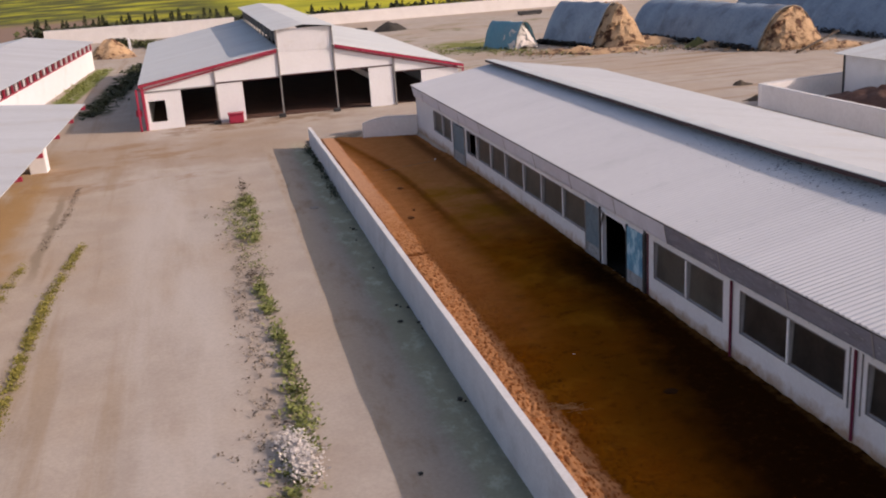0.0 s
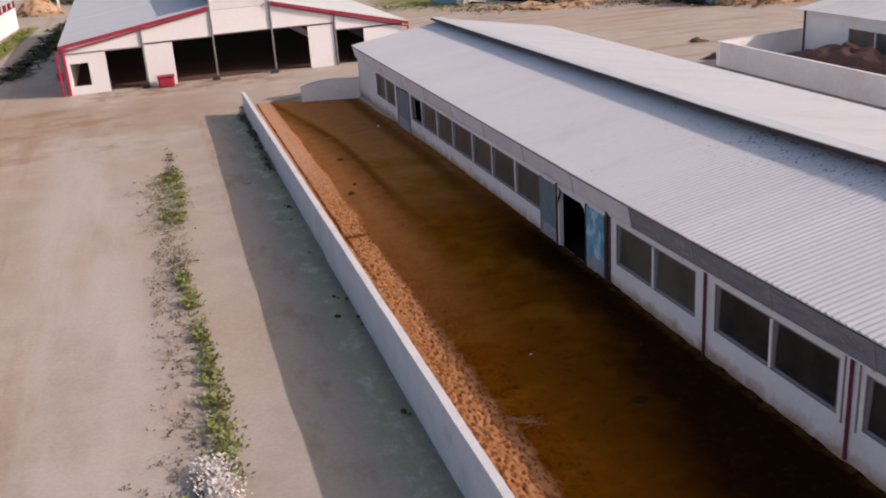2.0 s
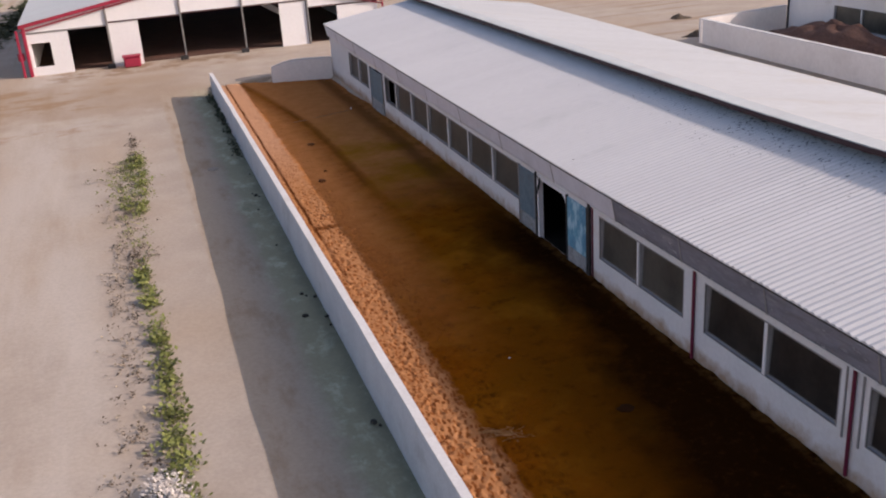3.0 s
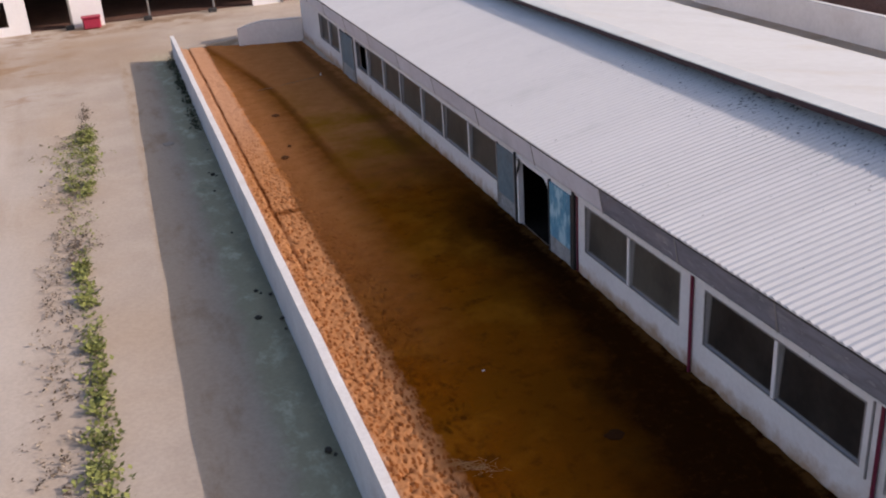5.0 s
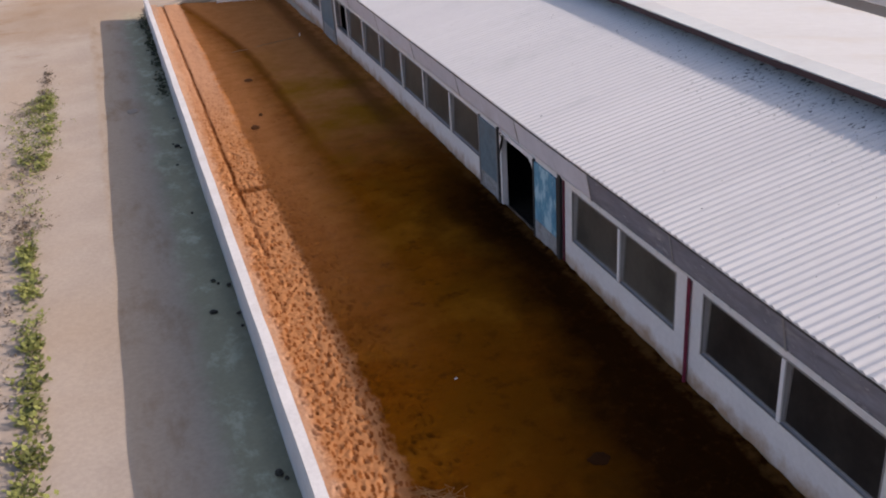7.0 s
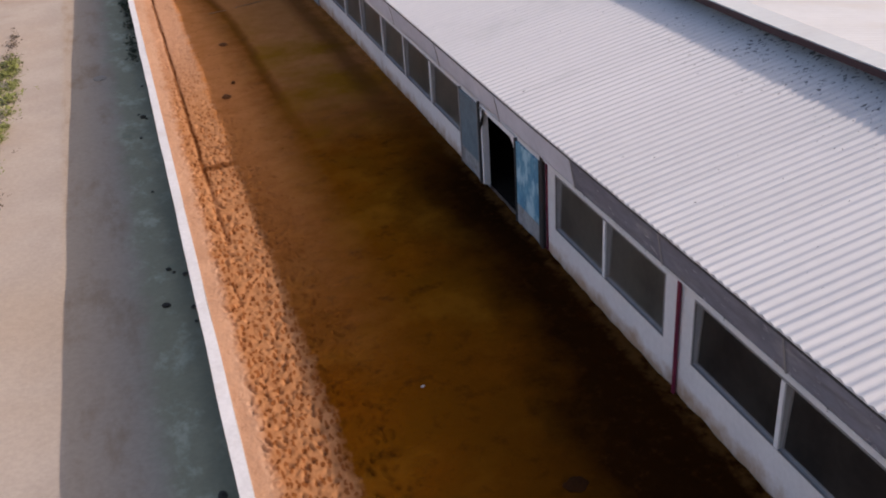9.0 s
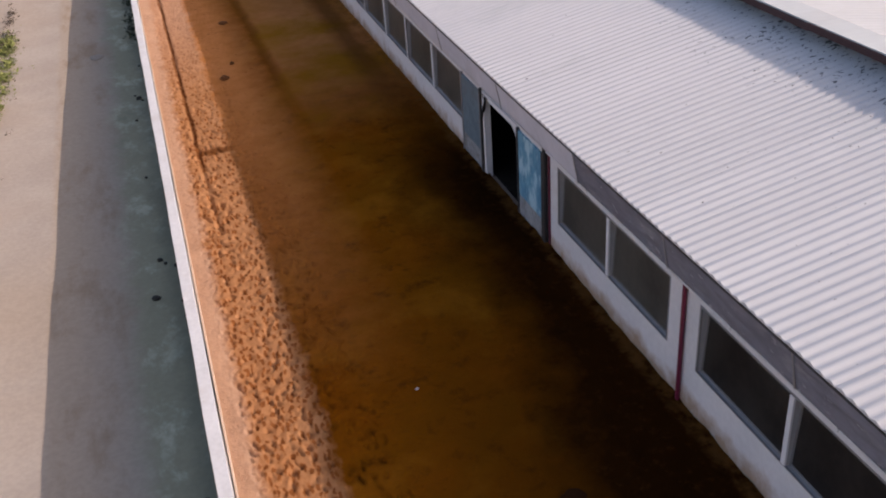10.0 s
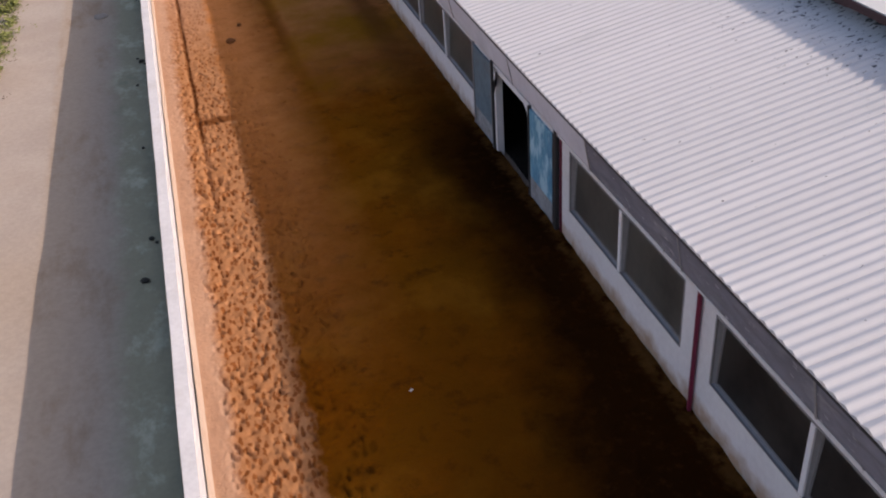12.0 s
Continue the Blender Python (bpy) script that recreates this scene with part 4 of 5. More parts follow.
gable_panel(FL, -2.9, 0.6, "front_panel", z1=2.82)
gable_panel(-2.9, -1.65, 2.15, "front_panel", z1=2.82)
gable_panel(-1.65, -0.45, -0.3, "front_panel", z1=2.82)
gable_panel(2.15, 4.1, -0.3, "front_panel", z1=3.0)
gable_panel(13.75, 15.65, -0.5, "front_panel", z1=3.1)
gable_panel(17.9, FR, -0.3, "front_panel", z1=2.55)
for x0, x1, z in ((FL, 2.0, 2.82), (2.2, TL - 0.1, 3.0), (TL + 0.1, TR - 0.1, 3.1), (TR + 0.1, 15.65, 3.1), (15.85, FR, 2.55)):
    part("header_beam", boxes((x0, x1, FY - 0.05, FY - 0.004, z - 0.02, z + 0.07)), M_MAROON if x0 > 2 else M_STEEL, far, "dark beam over the openings" if z == 3.0 else "")
for x, z in ((2.1, 4.3), (TL, 6.5), (TR, 6.5), (15.75, 4.1)):
    part("post", boxes((x - 0.065, x + 0.065, FY - 0.12, FY - 0.005, -0.3, z), bevel=0.02), M_STEEL, far, "grey steel post")
part("corner_post", boxes((FL - 0.62, FL - 0.46, FY - 0.26, FY - 0.1, -0.3, 3.1), bevel=0.02), M_RED, far, "slimmer red column")
part("corner_post", boxes((FL - 0.22, FL - 0.01, FY - 0.2, FY + 0.1, -0.3, 3.3), bevel=0.03), M_RED, far, "red steel corner column")
for (x0, z0, x1, z1) in ((SL, SZ, TL - 0.1, TZ), (TR + 0.1, TZ - 0.05, ER, EZ)):
    bm = bmesh.new()
    prism(bm, [(x0, z0 - 0.25), (x1, z1 - 0.25), (x1, z1 - 0.03), (x0, z0 - 0.03)], FY - 0.32, FY - 0.22)
    part("verge_trim", bm, M_RED, far, "red strip along the roof edge")
    bm = bmesh.new()
    drop = (0.52, 0.36) if x0 < 0 else (0.36, 0.46)
    prism(bm, [(x0, z0 - drop[0]), (x1, z1 - drop[1]), (x1, z1 - drop[1] + 0.09), (x0, z0 - drop[0] + 0.09)], FY - 0.16, FY - 0.13)
    part("lower_verge_rail", bm, M_RED, far, "thin red rail below the roof edge")
for x in (2.1, TL, TR):
    part("post_foot", boxes((x - 0.42, x + 0.1, FY - 0.5, FY - 0.125, -0.3, 0.3), bevel=0.04), M_DARK, far, "dark footing of the post")
part("verge_end", boxes((ER - 0.12, ER, FY - 0.3, FY - 0.2, EZ - 0.62, EZ - 0.3)), M_RED, far)
part("side_wall", boxes((FL, FL + 0.2, FY + 0.14, BACK, -0.3, 3.3)), M_WHITE, far)
part("side_wall", boxes((FR - 0.2, FR, FY + 0.14, BACK, -0.3, 2.6)), M_WHITE, far)
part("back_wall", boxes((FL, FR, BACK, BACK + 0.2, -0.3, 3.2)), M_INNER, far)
slope(far, SL, SZ, TL + 0.1, TZ, FY - 0.3, FY + 38.7)
slope(far, ER, EZ, TR - 0.1, TZ - 0.05, FY - 0.3, FY + 38.7)
slope(far, TL - 0.25, 6.5, (TL + TR) / 2, 6.78, FY - 0.3, FY + 38.7)
slope(far, TR + 0.25, 6.5, (TL + TR) / 2, 6.78, FY - 0.3, FY + 38.7)
# dark sheets close the open monitor, its inner shade put into their colour
part("monitor_side", boxes((TL + 0.15, TL + 0.2, FY + 0.2, BACK, TZ + 0.3, 6.45)), M_DARK, far, "dark sheet filling the shaded open side of the raised ridge")
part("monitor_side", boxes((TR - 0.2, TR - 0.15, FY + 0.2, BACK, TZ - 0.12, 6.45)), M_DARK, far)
for i in range(12):
    y = FY + 1.0 + i * 3.1
    part("monitor_post", boxes((TL - 0.02, TL + 0.1, y, y + 0.12, TZ, 6.45)), M_STEEL, far)
for i in range(4):
    part("inner_floor", boxes((FL + 0.2 + i * 5.9, FL + 0.2 + (i + 1) * 5.9 - 0.004, FY + 0.6, BACK, -0.2, 0.07)), M_SOIL, far)
part("inner_brace", boxes((-0.2, 0.2, -0.1, 0.1, 0, 6.0)), M_WHITE, far, "pale diagonal beam inside", Matrix.Translation((16.0, FY + 4, 1.0)) @ Matrix.Rotation(radians(-58), 4, "Y"))
box_ = thing("red_container", Matrix.Translation((3.3, 75.4, 0.0)), "red plastic container standing by the barn front", "container")
part("body", boxes((-0.55, 0.55, -0.35, 0.35, 0.05, 0.72), bevel=0.08), M_RED, box_)
part("lid", boxes((-0.6, 0.6, -0.4, 0.4, 0.725, 0.82), bevel=0.035), M_RED, box_, "darker red lid")
rb = thing("wall_box", Matrix.Translation((FL - 0.55, FY + 0.1, 1.1)), "small pink-red box beside the corner column", "box")
part("body", boxes((-0.22, 0.22, -0.15, 0.15, 0, 0.5), bevel=0.03), M_RED, rb)
part("bracket", boxes((0.22, 0.5, -0.04, 0.04, 0.2, 0.28), (-0.04, 0.04, -0.04, 0.04, -1.1, 0.0)), M_STEEL, rb)


# ---- second barn and pen on the right ----
b2 = thing("neighbour_barn", Matrix.Translation((43.0, 0, 0)), "second white cattle barn with a white metal roof", "barn")
o2 = [(54.2 - 5.3 * i - 4.6, 54.2 - 5.3 * i) for i in range(8)][::-1]
part("wall", boxes(*wall_strip(0, 0.2, 10, 58.5, o2, [], -0.3, 3.0, 1.0, 2.25)), M_WALLFOOT, b2, "white wall in the shade")
part("back_wall", boxes((12.6, 12.8, 10, 58.5, -0.3, 3.0)), M_WHITE, b2)
for y in (10, 58.3):
    bm = bmesh.new()
    prism(bm, [(0.2, -0.3), (12.6, -0.3), (12.6, 3.0), (6.4, 4.0), (0.2, 3.0)], y, y + 0.2)
    part("gable_wall", bm, M_WHITE, b2)
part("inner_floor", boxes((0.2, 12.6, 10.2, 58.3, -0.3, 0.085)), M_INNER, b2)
slope(b2, -0.4, 3.05, 6.2, 4.05, 10, 59)
slope(b2, 13.3, 3.05, 6.0, 4.45, 10, 59)
part("corner_pipe", boxes((-0.1, -0.01, 58.3, 58.42, 0, 2.95), bevel=0.02), M_DARK, b2)
for i, (a, b) in enumerate(o2):
    window_unit(20 + i, 43.0, a, b, (a + b) / 2, 1.0, 2.25, "two-pane grey-framed window of the second barn", Matrix.Identity(4))
pen_wall("wall_pen_right", (36.9, 10), (36.9, 58.7), 1.5, 0.25, "white rendered wall of the second pen in shade", material=M_LIME)
pen_wall("wall_pen_right_end", (44.0, 59.85), (37.0, 58.9), 1.5, 0.22, "white rendered end wall of the second pen", material=M_LIME)


def mound(name, cx, cy, rx, ry, h, material, label, category, seed, rough=0.25, n=40, base=0.0):
    """An uneven heap on the ground."""
    vs, fs = [], []
    rings = 14
    for j in range(rings + 1):
        r = j / rings
        for i in range(n):
            a = 2 * math.pi * i / n
            w = 1 + 0.22 * noise.noise((math.cos(a) * 1.5, math.sin(a) * 1.5, seed))
            x, y = rx * r * w * math.cos(a), ry * r * w * math.sin(a)
            z = h * (1 - r ** 1.6) + rough * h * noise.noise((x * 1.1, y * 1.1, seed)) * (1 - r) ** 0.5 + 0.3 * rough * h * noise.noise((x * 3.1, y * 3.1, seed)) * (1 - r) ** 0.5
            vs.append((x, y, max(z, -0.15) - (0.12 if j == rings else 0)))
    for j in range(rings):
        for i in range(n):
            a, b = j * n + i, j * n + (i + 1) % n
            fs.append((a, b, b + n, a + n))
    me = bpy.data.meshes.new(name)
    me.from_pydata(vs, [], fs)
    me.materials.append(material)
    ob = part(name, me, None, m=Matrix.Translation((cx, cy, base)), smooth=True)
    return tagged(ob, label, category)


mound("manure_mound", 40.3, 50.7, 2.7, 7.6, 1.85, M_SOIL, "long reddish-brown manure heap inside the second pen", "heap", 3.0)
mound("ochre_mound", -9.3, 143.0, 3.2, 3.4, 2.4, M_STRAW, "ochre heap of straw and soil beside the barn", "heap", 5.0)


mound("dark_heap", 30.2, 146.0, 2.6, 1.8, 1.3, M_CLOD, "dark heap lying in the yard behind the open barn", "heap", 12.0)
mound("soil_spill", -7.6, 140.5, 2.2, 1.5, 0.5, M_STRAW, "low ochre spill beside the straw heap", "heap", 13.0)
mound("rubble", 41.3, 68.1, 0.9, 0.6, 0.26, M_BARK, "small brown clump of rubble on the yard", "rubble", 18.0, 1.3)
mound("rubble", 38.1, 61.4, 1.0, 0.6, 0.3, M_BARK, "small brown clump of rubble by the pen wall", "rubble", 19.0, 1.3)
plank = thing("plank", Matrix.Translation((55.0, 81.4, 0.04)) @ Matrix.Rotation(radians(30), 4, "Z") @ Matrix.Rotation(radians(-7.5), 4, "Y"), "long weathered plank leaning on the spilt straw", "plank")
part("board", boxes((0.0, 8.6, -0.15, 0.15, 0.0, 0.09), bevel=0.015), M_BARK, plank)
part("batten", boxes((0.3, 0.44, -0.2, 0.2, 0.092, 0.15), (7.9, 8.04, -0.2, 0.2, 0.092, 0.15)), M_BARK, plank)
tr = thing("feed_trough", Matrix.Translation((54.6, 153.0, 0.05)), "long dark trough standing before the perimeter wall", "trough")
part("basin", boxes((-1.9, 1.9, -0.5, -0.42, 0.1, 0.6), (-1.9, 1.9, 0.42, 0.5, 0.1, 0.6), (-1.9, -1.82, -0.42, 0.42, 0.1, 0.6), (1.82, 1.9, -0.42, 0.42, 0.1, 0.6), (-1.82, 1.82, -0.42, 0.42, 0.1, 0.16)), M_DARK, tr)
for x in (-1.5, 1.5):
    part("support", boxes((x - 0.1, x + 0.1, -0.45, 0.45, -0.1, 0.098)), M_DARK, tr)
bp = thing("marker_post", Matrix.Translation((-7.0, 150.3, 0.0)), "short white post standing in the yard", "post")
part("shaft", boxes((-0.17, 0.17, -0.17, 0.17, -0.1, 1.7), bevel=0.03), M_WHITE, bp)
part("cap", boxes((-0.2, 0.2, -0.2, 0.2, 1.702, 1.8), bevel=0.03), M_WHITE, bp)


# ---- covered straw stacks ----
def stack(name, base, ang, length, half, height, material, label, face_material, seed, bulge=1.6, peak=1.8):
    """A rounded tarpaulin tunnel over a stack; its open end shows the straw."""
    ob = thing(name, Matrix.Translation((base[0], base[1], 0.0)) @ Matrix.Rotation(radians(ang), 4, "Z"), label, "covered stack", "covered stacks behind the barn")
    nu, nv = 36, max(8, int(length * 1.6))
    vs, fs = [], []
    for layer in (0.0, 0.1):
        for j in range(nv + 1):
            y = length * j / nv
            for i in range(nu + 1):
                a = math.pi * i / nu
                k = 1 - layer / half
                dx = math.cos(a) * half * k
                dz = (1 - abs(math.cos(a)) ** peak) * height * (1 - layer / height)
                w = 0.10 * noise.noise((dx * 0.6, y * 0.5, seed)) + 0.05 * noise.noise((dx * 2, y * 1.6, seed)) + 0.05 * math.sin(y * 2.1 + seed)
                vs.append((dx * (1 + w / half), y + 0.12 * noise.noise((dx, dz, seed)) * (j in (0, nv)), max(0.0, dz + w * math.sin(a)) - 0.05))
    row = nu + 1
    off = row * (nv + 1)
    for L in (0, off):
        for j in range(nv):
            for i in range(nu):
                a = L + j * row + i
                fs.append((a, a + 1, a + row + 1, a + row))
    for j in (0, nv):
        for i in range(nu):
            a = j * row + i
            fs.append((a, a + 1, a + 1 + off, a + off))
    me = bpy.data.meshes.new(name)
    me.from_pydata(vs, [], fs)
    me.materials.append(material)
    tarp = part("tarpaulin", me, None, ob, smooth=True)
    bm = bmesh.new()
    ring0 = None
    for i in range(nu + 1):
        c = Vector(vs[i])
        out = Vector((c.x, 0, c.z)).normalized()
        ring = [bm.verts.new(c + out * 0.05 * math.cos(a) + Vector((0, -0.05 * math.sin(a), 0))) for a in (0, 1.57, 3.14, 4.71)]
        if ring0:
            for j in range(4):
                bm.faces.new((ring0[j], ring0[(j + 1) % 4], ring[(j + 1) % 4], ring[j]))
        ring0 = ring
    part("hem", bm, M_DRYLEAF, tarp, "pale hem of the tarpaulin")
    # straw body and its collapsed open face
    vs, fs = [], []
    ny = 46
    for j in range(ny + 1):
        s = j / ny
        for i in range(nu + 1):
            a = math.pi * i / nu
            k = 0.94 * (1 - 0.85 * max(0.0, 0.35 - s) / 0.35 * 0.9)
            dx = math.cos(a) * half * (0.93 if s > 0.35 else 0.75 + 0.5 * s)
            dz = (1 - abs(math.cos(a)) ** peak) * height * k
            y = -bulge + s * (bulge + 2.5)
            q = 0.5 * noise.noise((dx * 0.9, y * 0.9, dz * 0.9 + seed)) + 0.34 * noise.noise((dx * 2.2, y * 2.2, dz * 2.2 + seed)) + 0.16 * noise.noise((dx * 5.0, y * 5.0, dz * 5.0 + seed))
            vs.append((dx + q, y + q, max(-0.05, dz + q)))
    for j in range(ny):
        for i in range(nu):
            a = j * row + i
            fs.append((a, a + 1, a + row + 1, a + row))
    fs.append(tuple(range(nu, -1, -1)))
    fs.append(tuple(range(ny * row, ny * row + nu + 1)))
    me = bpy.data.meshes.new("straw")
    me.from_pydata(vs, [], fs)
    me.materials.append(face_material)
    part("straw_face", me, None, ob, "loose straw at the open end, a pale sheet on the small stack")
    return ob


# small stack's pale end face stands in for a hung white sheet
stack("small_stack", (37.2, 106.0), 22, 5.5, 1.7, 3.0, M_TEAL, "small straw stack under a teal tarpaulin", M_FLOWER, 1.0, 0.5, 2.0)
stack("straw_stack", (45.6, 101.2), 14, 9.5, 3.1, 4.6, M_TARP, "straw stack under a blue-grey tarpaulin, end open", M_STRAW, 2.0, 3.4, 1.5)
stack("straw_stack", (57.0, 85.8), 5, 24.0, 3.8, 4.0, M_TARP, "long straw stack under a blue-grey tarpaulin, end open", M_STRAW, 3.0, 2.0, 2.3)
stack("straw_stack", (72.5, 74.0), 2, 40.0, 4.6, 4.1, M_TARP, "long straw stack under a blue-grey tarpaulin", M_STRAW, 4.0, 1.0, 2.0)
mound("straw_spill", 49.0, 99.5, 3.2, 2.2, 0.9, M_STRAW, "spilt straw lying before the stacks", "straw heap", 7.0)
mound("straw_spill", 42.0, 96.0, 4.0, 1.6, 0.5, M_STRAW, "thin spilt straw on the yard", "straw heap", 8.0)
mound("straw_spill", 45.5, 97.2, 2.6, 1.2, 0.45, M_STRAW, "thin spilt straw on the yard", "straw heap", 10.0)
mound("straw_spill", 38.2, 99.6, 2.6, 1.3, 0.4, M_STRAW, "thin spilt straw on the yard", "straw heap", 11.0)
mound("straw_spill", 40.2, 97.6, 2.2, 0.9, 0.75, M_STRAW, "low ridge of spilt straw on the yard", "straw heap", 14.0, 0.5)
mound("straw_spill", 44.0, 94.8, 1.8, 0.8, 0.6, M_STRAW, "low ridge of spilt straw on the yard", "straw heap", 15.0, 0.5)
mound("straw_spill", 60.0, 82.6, 3.0, 1.1, 0.7, M_STRAW, "spilt straw at the foot of the stack", "straw heap", 16.0, 0.5)
mound("green_heap", 51.0, 93.0, 1.3, 0.9, 0.9, M_SCRUB, "small heap overgrown with weeds", "heap", 17.0, 0.5)
mound("straw_spill", 52.5, 92.0, 2.4, 1.4, 0.6, M_STRAW, "thin spilt straw on the yard", "straw heap", 9.0)

# ---- left barn and lean-to ----
lb = thing("left_barn", Matrix.Translation((-10.35, 127.0, 0)) @ Matrix.Rotation(radians(-4.9), 4, "Z"), "long white barn with red-framed vents under the eave", "barn")
part("wall", boxes((-0.2, 0, -52, 0, -0.3, 2.35)), M_WHITE, lb)
part("end_wall", boxes((-14, -0.2, -0.2, 0, -0.3, 3.2)), M_WHITE, lb)
part("vent_band", boxes((-0.15, -0.1, -52, 0, 2.36, 3.25)), M_MAROON, lb, "dark red vent openings")
part("vent_rail", boxes((-0.22, 0.05, -52, 0, 2.351, 2.45)), M_RED, lb)
for i in range(37):
    y = -0.1 - i * 1.4
    part("vent_post", boxes((-0.16, 0.04, y - 0.2, y, 2.46, 3.24)), M_WHITE if i % 2 else M_RED, lb, "white post between vents" if i == 1 else "")
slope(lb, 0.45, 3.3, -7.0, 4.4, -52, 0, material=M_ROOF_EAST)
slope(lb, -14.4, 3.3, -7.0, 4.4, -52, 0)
sh = thing("lean_to", Matrix.Translation((-6.7, 70.5, 0)) @ Matrix.Rotation(radians(-2.6), 4, "Z"), "open lean-to shed with a white metal roof", "shed")
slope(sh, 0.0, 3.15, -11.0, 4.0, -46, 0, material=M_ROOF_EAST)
part("end_block", boxes((-2.9, -1.9, -6.6, -5.6, -0.2, 1.5), bevel=0.02), M_WHITE, sh, "short white wall block")
for i in range(8):
    y = -0.6 - i * 5.6
    p = part("post", boxes((-3.6, -3.48, y - 0.06, y + 0.06, -0.2, 3.1)), M_STEEL, sh, "thin steel post" if i == 0 else "")
    part("rafter_end", boxes((-0.9, 0.06, y - 0.08, y + 0.08, 2.86, 3.08)), M_RED, sh)
part("back_wall", boxes((-10.8, -10.6, -46, 0, -0.3, 3.8)), M_WHITE, sh)

# ---- perimeter wall, hedge, field ----
pen_wall("wall_perimeter", (92, 165.5), (9.2, 168.6), 1.9, 0.25, "long white perimeter wall at the field edge", material=M_LIME)
pen_wall("wall_perimeter_left", (9.0, 169.0), (-21.0, 172.8), 2.45, 0.25, "long white perimeter wall beyond the yard", material=M_LIME)


def conifer(name, h, seed):
    rng = random.Random(seed)
    ob = thing(name, Matrix.Identity(4), "small dark evergreen tree in the hedge row", "tree", "trees along the field edge")
    bm = bmesh.new()
    bmesh.ops.create_cone(bm, segments=6, radius1=0.09, radius2=0.02, depth=h, cap_ends=True, matrix=Matrix.Translation((0, 0, h / 2)))
    part("trunk", bm, M_BARK, ob)
    bm = bmesh.new()
    for _ in range(170):
        z = h * (0.12 + 0.88 * rng.random() ** 0.9)
        r = (0.2 * h * (1 - z / h) ** 0.8 + 0.06) * (0.4 + 0.7 * rng.random())
        a = rng.random() * 6.283
        c = Vector((r * math.cos(a), r * math.sin(a), z))
        s = h * (0.04 + 0.05 * rng.random())
        t = Vector((rng.uniform(-1, 1), rng.uniform(-1, 1), rng.uniform(-0.6, 0.4))).normalized() * s
        u = t.cross(Vector((rng.uniform(-1, 1), rng.uniform(-1, 1), rng.uniform(-1, 1)))).normalized() * s * 0.6
        bm.faces.new([bm.verts.new(c + v) for v in (-t, u, t, -u)])
    part("crown", bm, M_HEDGE, ob)
    return ob


protos = [conifer("hedge_tree", 2.6, 1), conifer("hedge_tree", 1.9, 2), conifer("hedge_tree", 3.2, 3)]
spots = []
rng = random.Random(11)
for i in range(62):
    x = -22 + i * 1.7 + rng.uniform(-0.5, 0.5)
    spots.append((x, 174 + rng.uniform(-2, 3) + max(0, 10 - x) * 0.4))
for i in range(40):
    spots.append((rng.uniform(-26, 10), rng.uniform(182, 205)))
for i, (x, y) in enumerate(spots):
    s = rng.uniform(0.7, 1.15)
    m = Matrix.Translation((x, y, 0)) @ Matrix.Rotation(rng.random() * 6.28, 4, "Z")
    if i < 3:
        protos[i].matrix_basis = m
    else:
        copy_thing(protos[i % 3], m)


# ---- weeds ----
def weeds(name, rows, count, size, material, label, seed, spread=1.0, height=0.18, along=0.4, sparse=-0.12):
    """Many small leaves scattered along a line of places (x, y, half width)."""
    rng = random.Random(seed)
    bm_v, bm_f = [], []
    for _ in range(count):
        k = rng.random() * (len(rows) - 1)
        i = int(k)
        f = k - i
        x = rows[i][0] + (rows[i + 1][0] - rows[i][0]) * f
        y = rows[i][1] + (rows[i + 1][1] - rows[i][1]) * f
        w = (rows[i][2] + (rows[i + 1][2] - rows[i][2]) * f) * spread
        x += rng.gauss(0, 0.5) * w
        y += rng.gauss(0, along)
        if noise.noise((x * 1.6, y * 1.6, seed)) < sparse and rng.random() < 0.85:
            continue
        for _ in range(5):
            px, py = x + rng.gauss(0, 0.09), y + rng.gauss(0, 0.09)
            z = ground_z(px, py) + rng.random() ** 2 * height
            a = rng.random() * 6.283
            s = size * rng.uniform(0.6, 1.5)
            d = Vector((math.cos(a), math.sin(a), rng.uniform(0.1, 0.9))).normalized()
            side = d.cross(Vector((0, 0, 1))).normalized() * s * 0.35
            c = Vector((px, py, z))
            q = len(bm_v)
            bm_v.extend([c, c + d * s * 0.5 + side, c + d * s, c + d * s * 0.5 - side])
            bm_f.append((q, q + 1, q + 2, q + 3))
    me = bpy.data.meshes.new(name)
    me.from_pydata([tuple(v) for v in bm_v], [], bm_f)
    me.materials.append(material)
    return tagged(part(name, me, None), label, "weeds", kind="stuff")


line_far = [(2.25, 51.2, 0.25), (1.95, 50.0, 0.7), (1.7, 47.6, 1.0), (1.7, 45.4, 0.75), (1.75, 43.0, 0.45)]
line_edge = [(2.35, 51.0, 0.15), (2.4, 48, 0.3), (2.25, 45.5, 0.3), (2.05, 43.0, 0.15)]
line_gap = [(1.6, 43.5, 0.7), (1.6, 41, 0.6), (1.75, 39, 0.4), (1.8, 37.5, 0.1)]
line_near = [(1.65, 37.0, 0.1), (1.8, 34, 0.28), (1.85, 30.5, 0.28), (1.85, 28, 0.3), (1.8, 25.5, 0.5), (1.55, 23.5, 0.7), (1.2, 21, 0.8), (1.2, 14, 0.8)]
weeds("weeds", line_far, 430, 0.09, M_LEAF, "flat green weeds growing along the yard in a line", 1, 0.9, 0.12, 0.6, 0.0)
weeds("weeds", line_edge, 330, 0.10, M_LEAF, "denser green weeds at the edge of the weed patch", 21, 0.8, 0.16, 0.5, 0.0)
weeds("dark_weeds", [(x + 0.1, y, w * 0.8) for x, y, w in line_near], 520, 0.12, M_OLIVE, "dark olive weeds in the narrow weed line", 31, 0.8, 0.16, 0.4, 0.1)
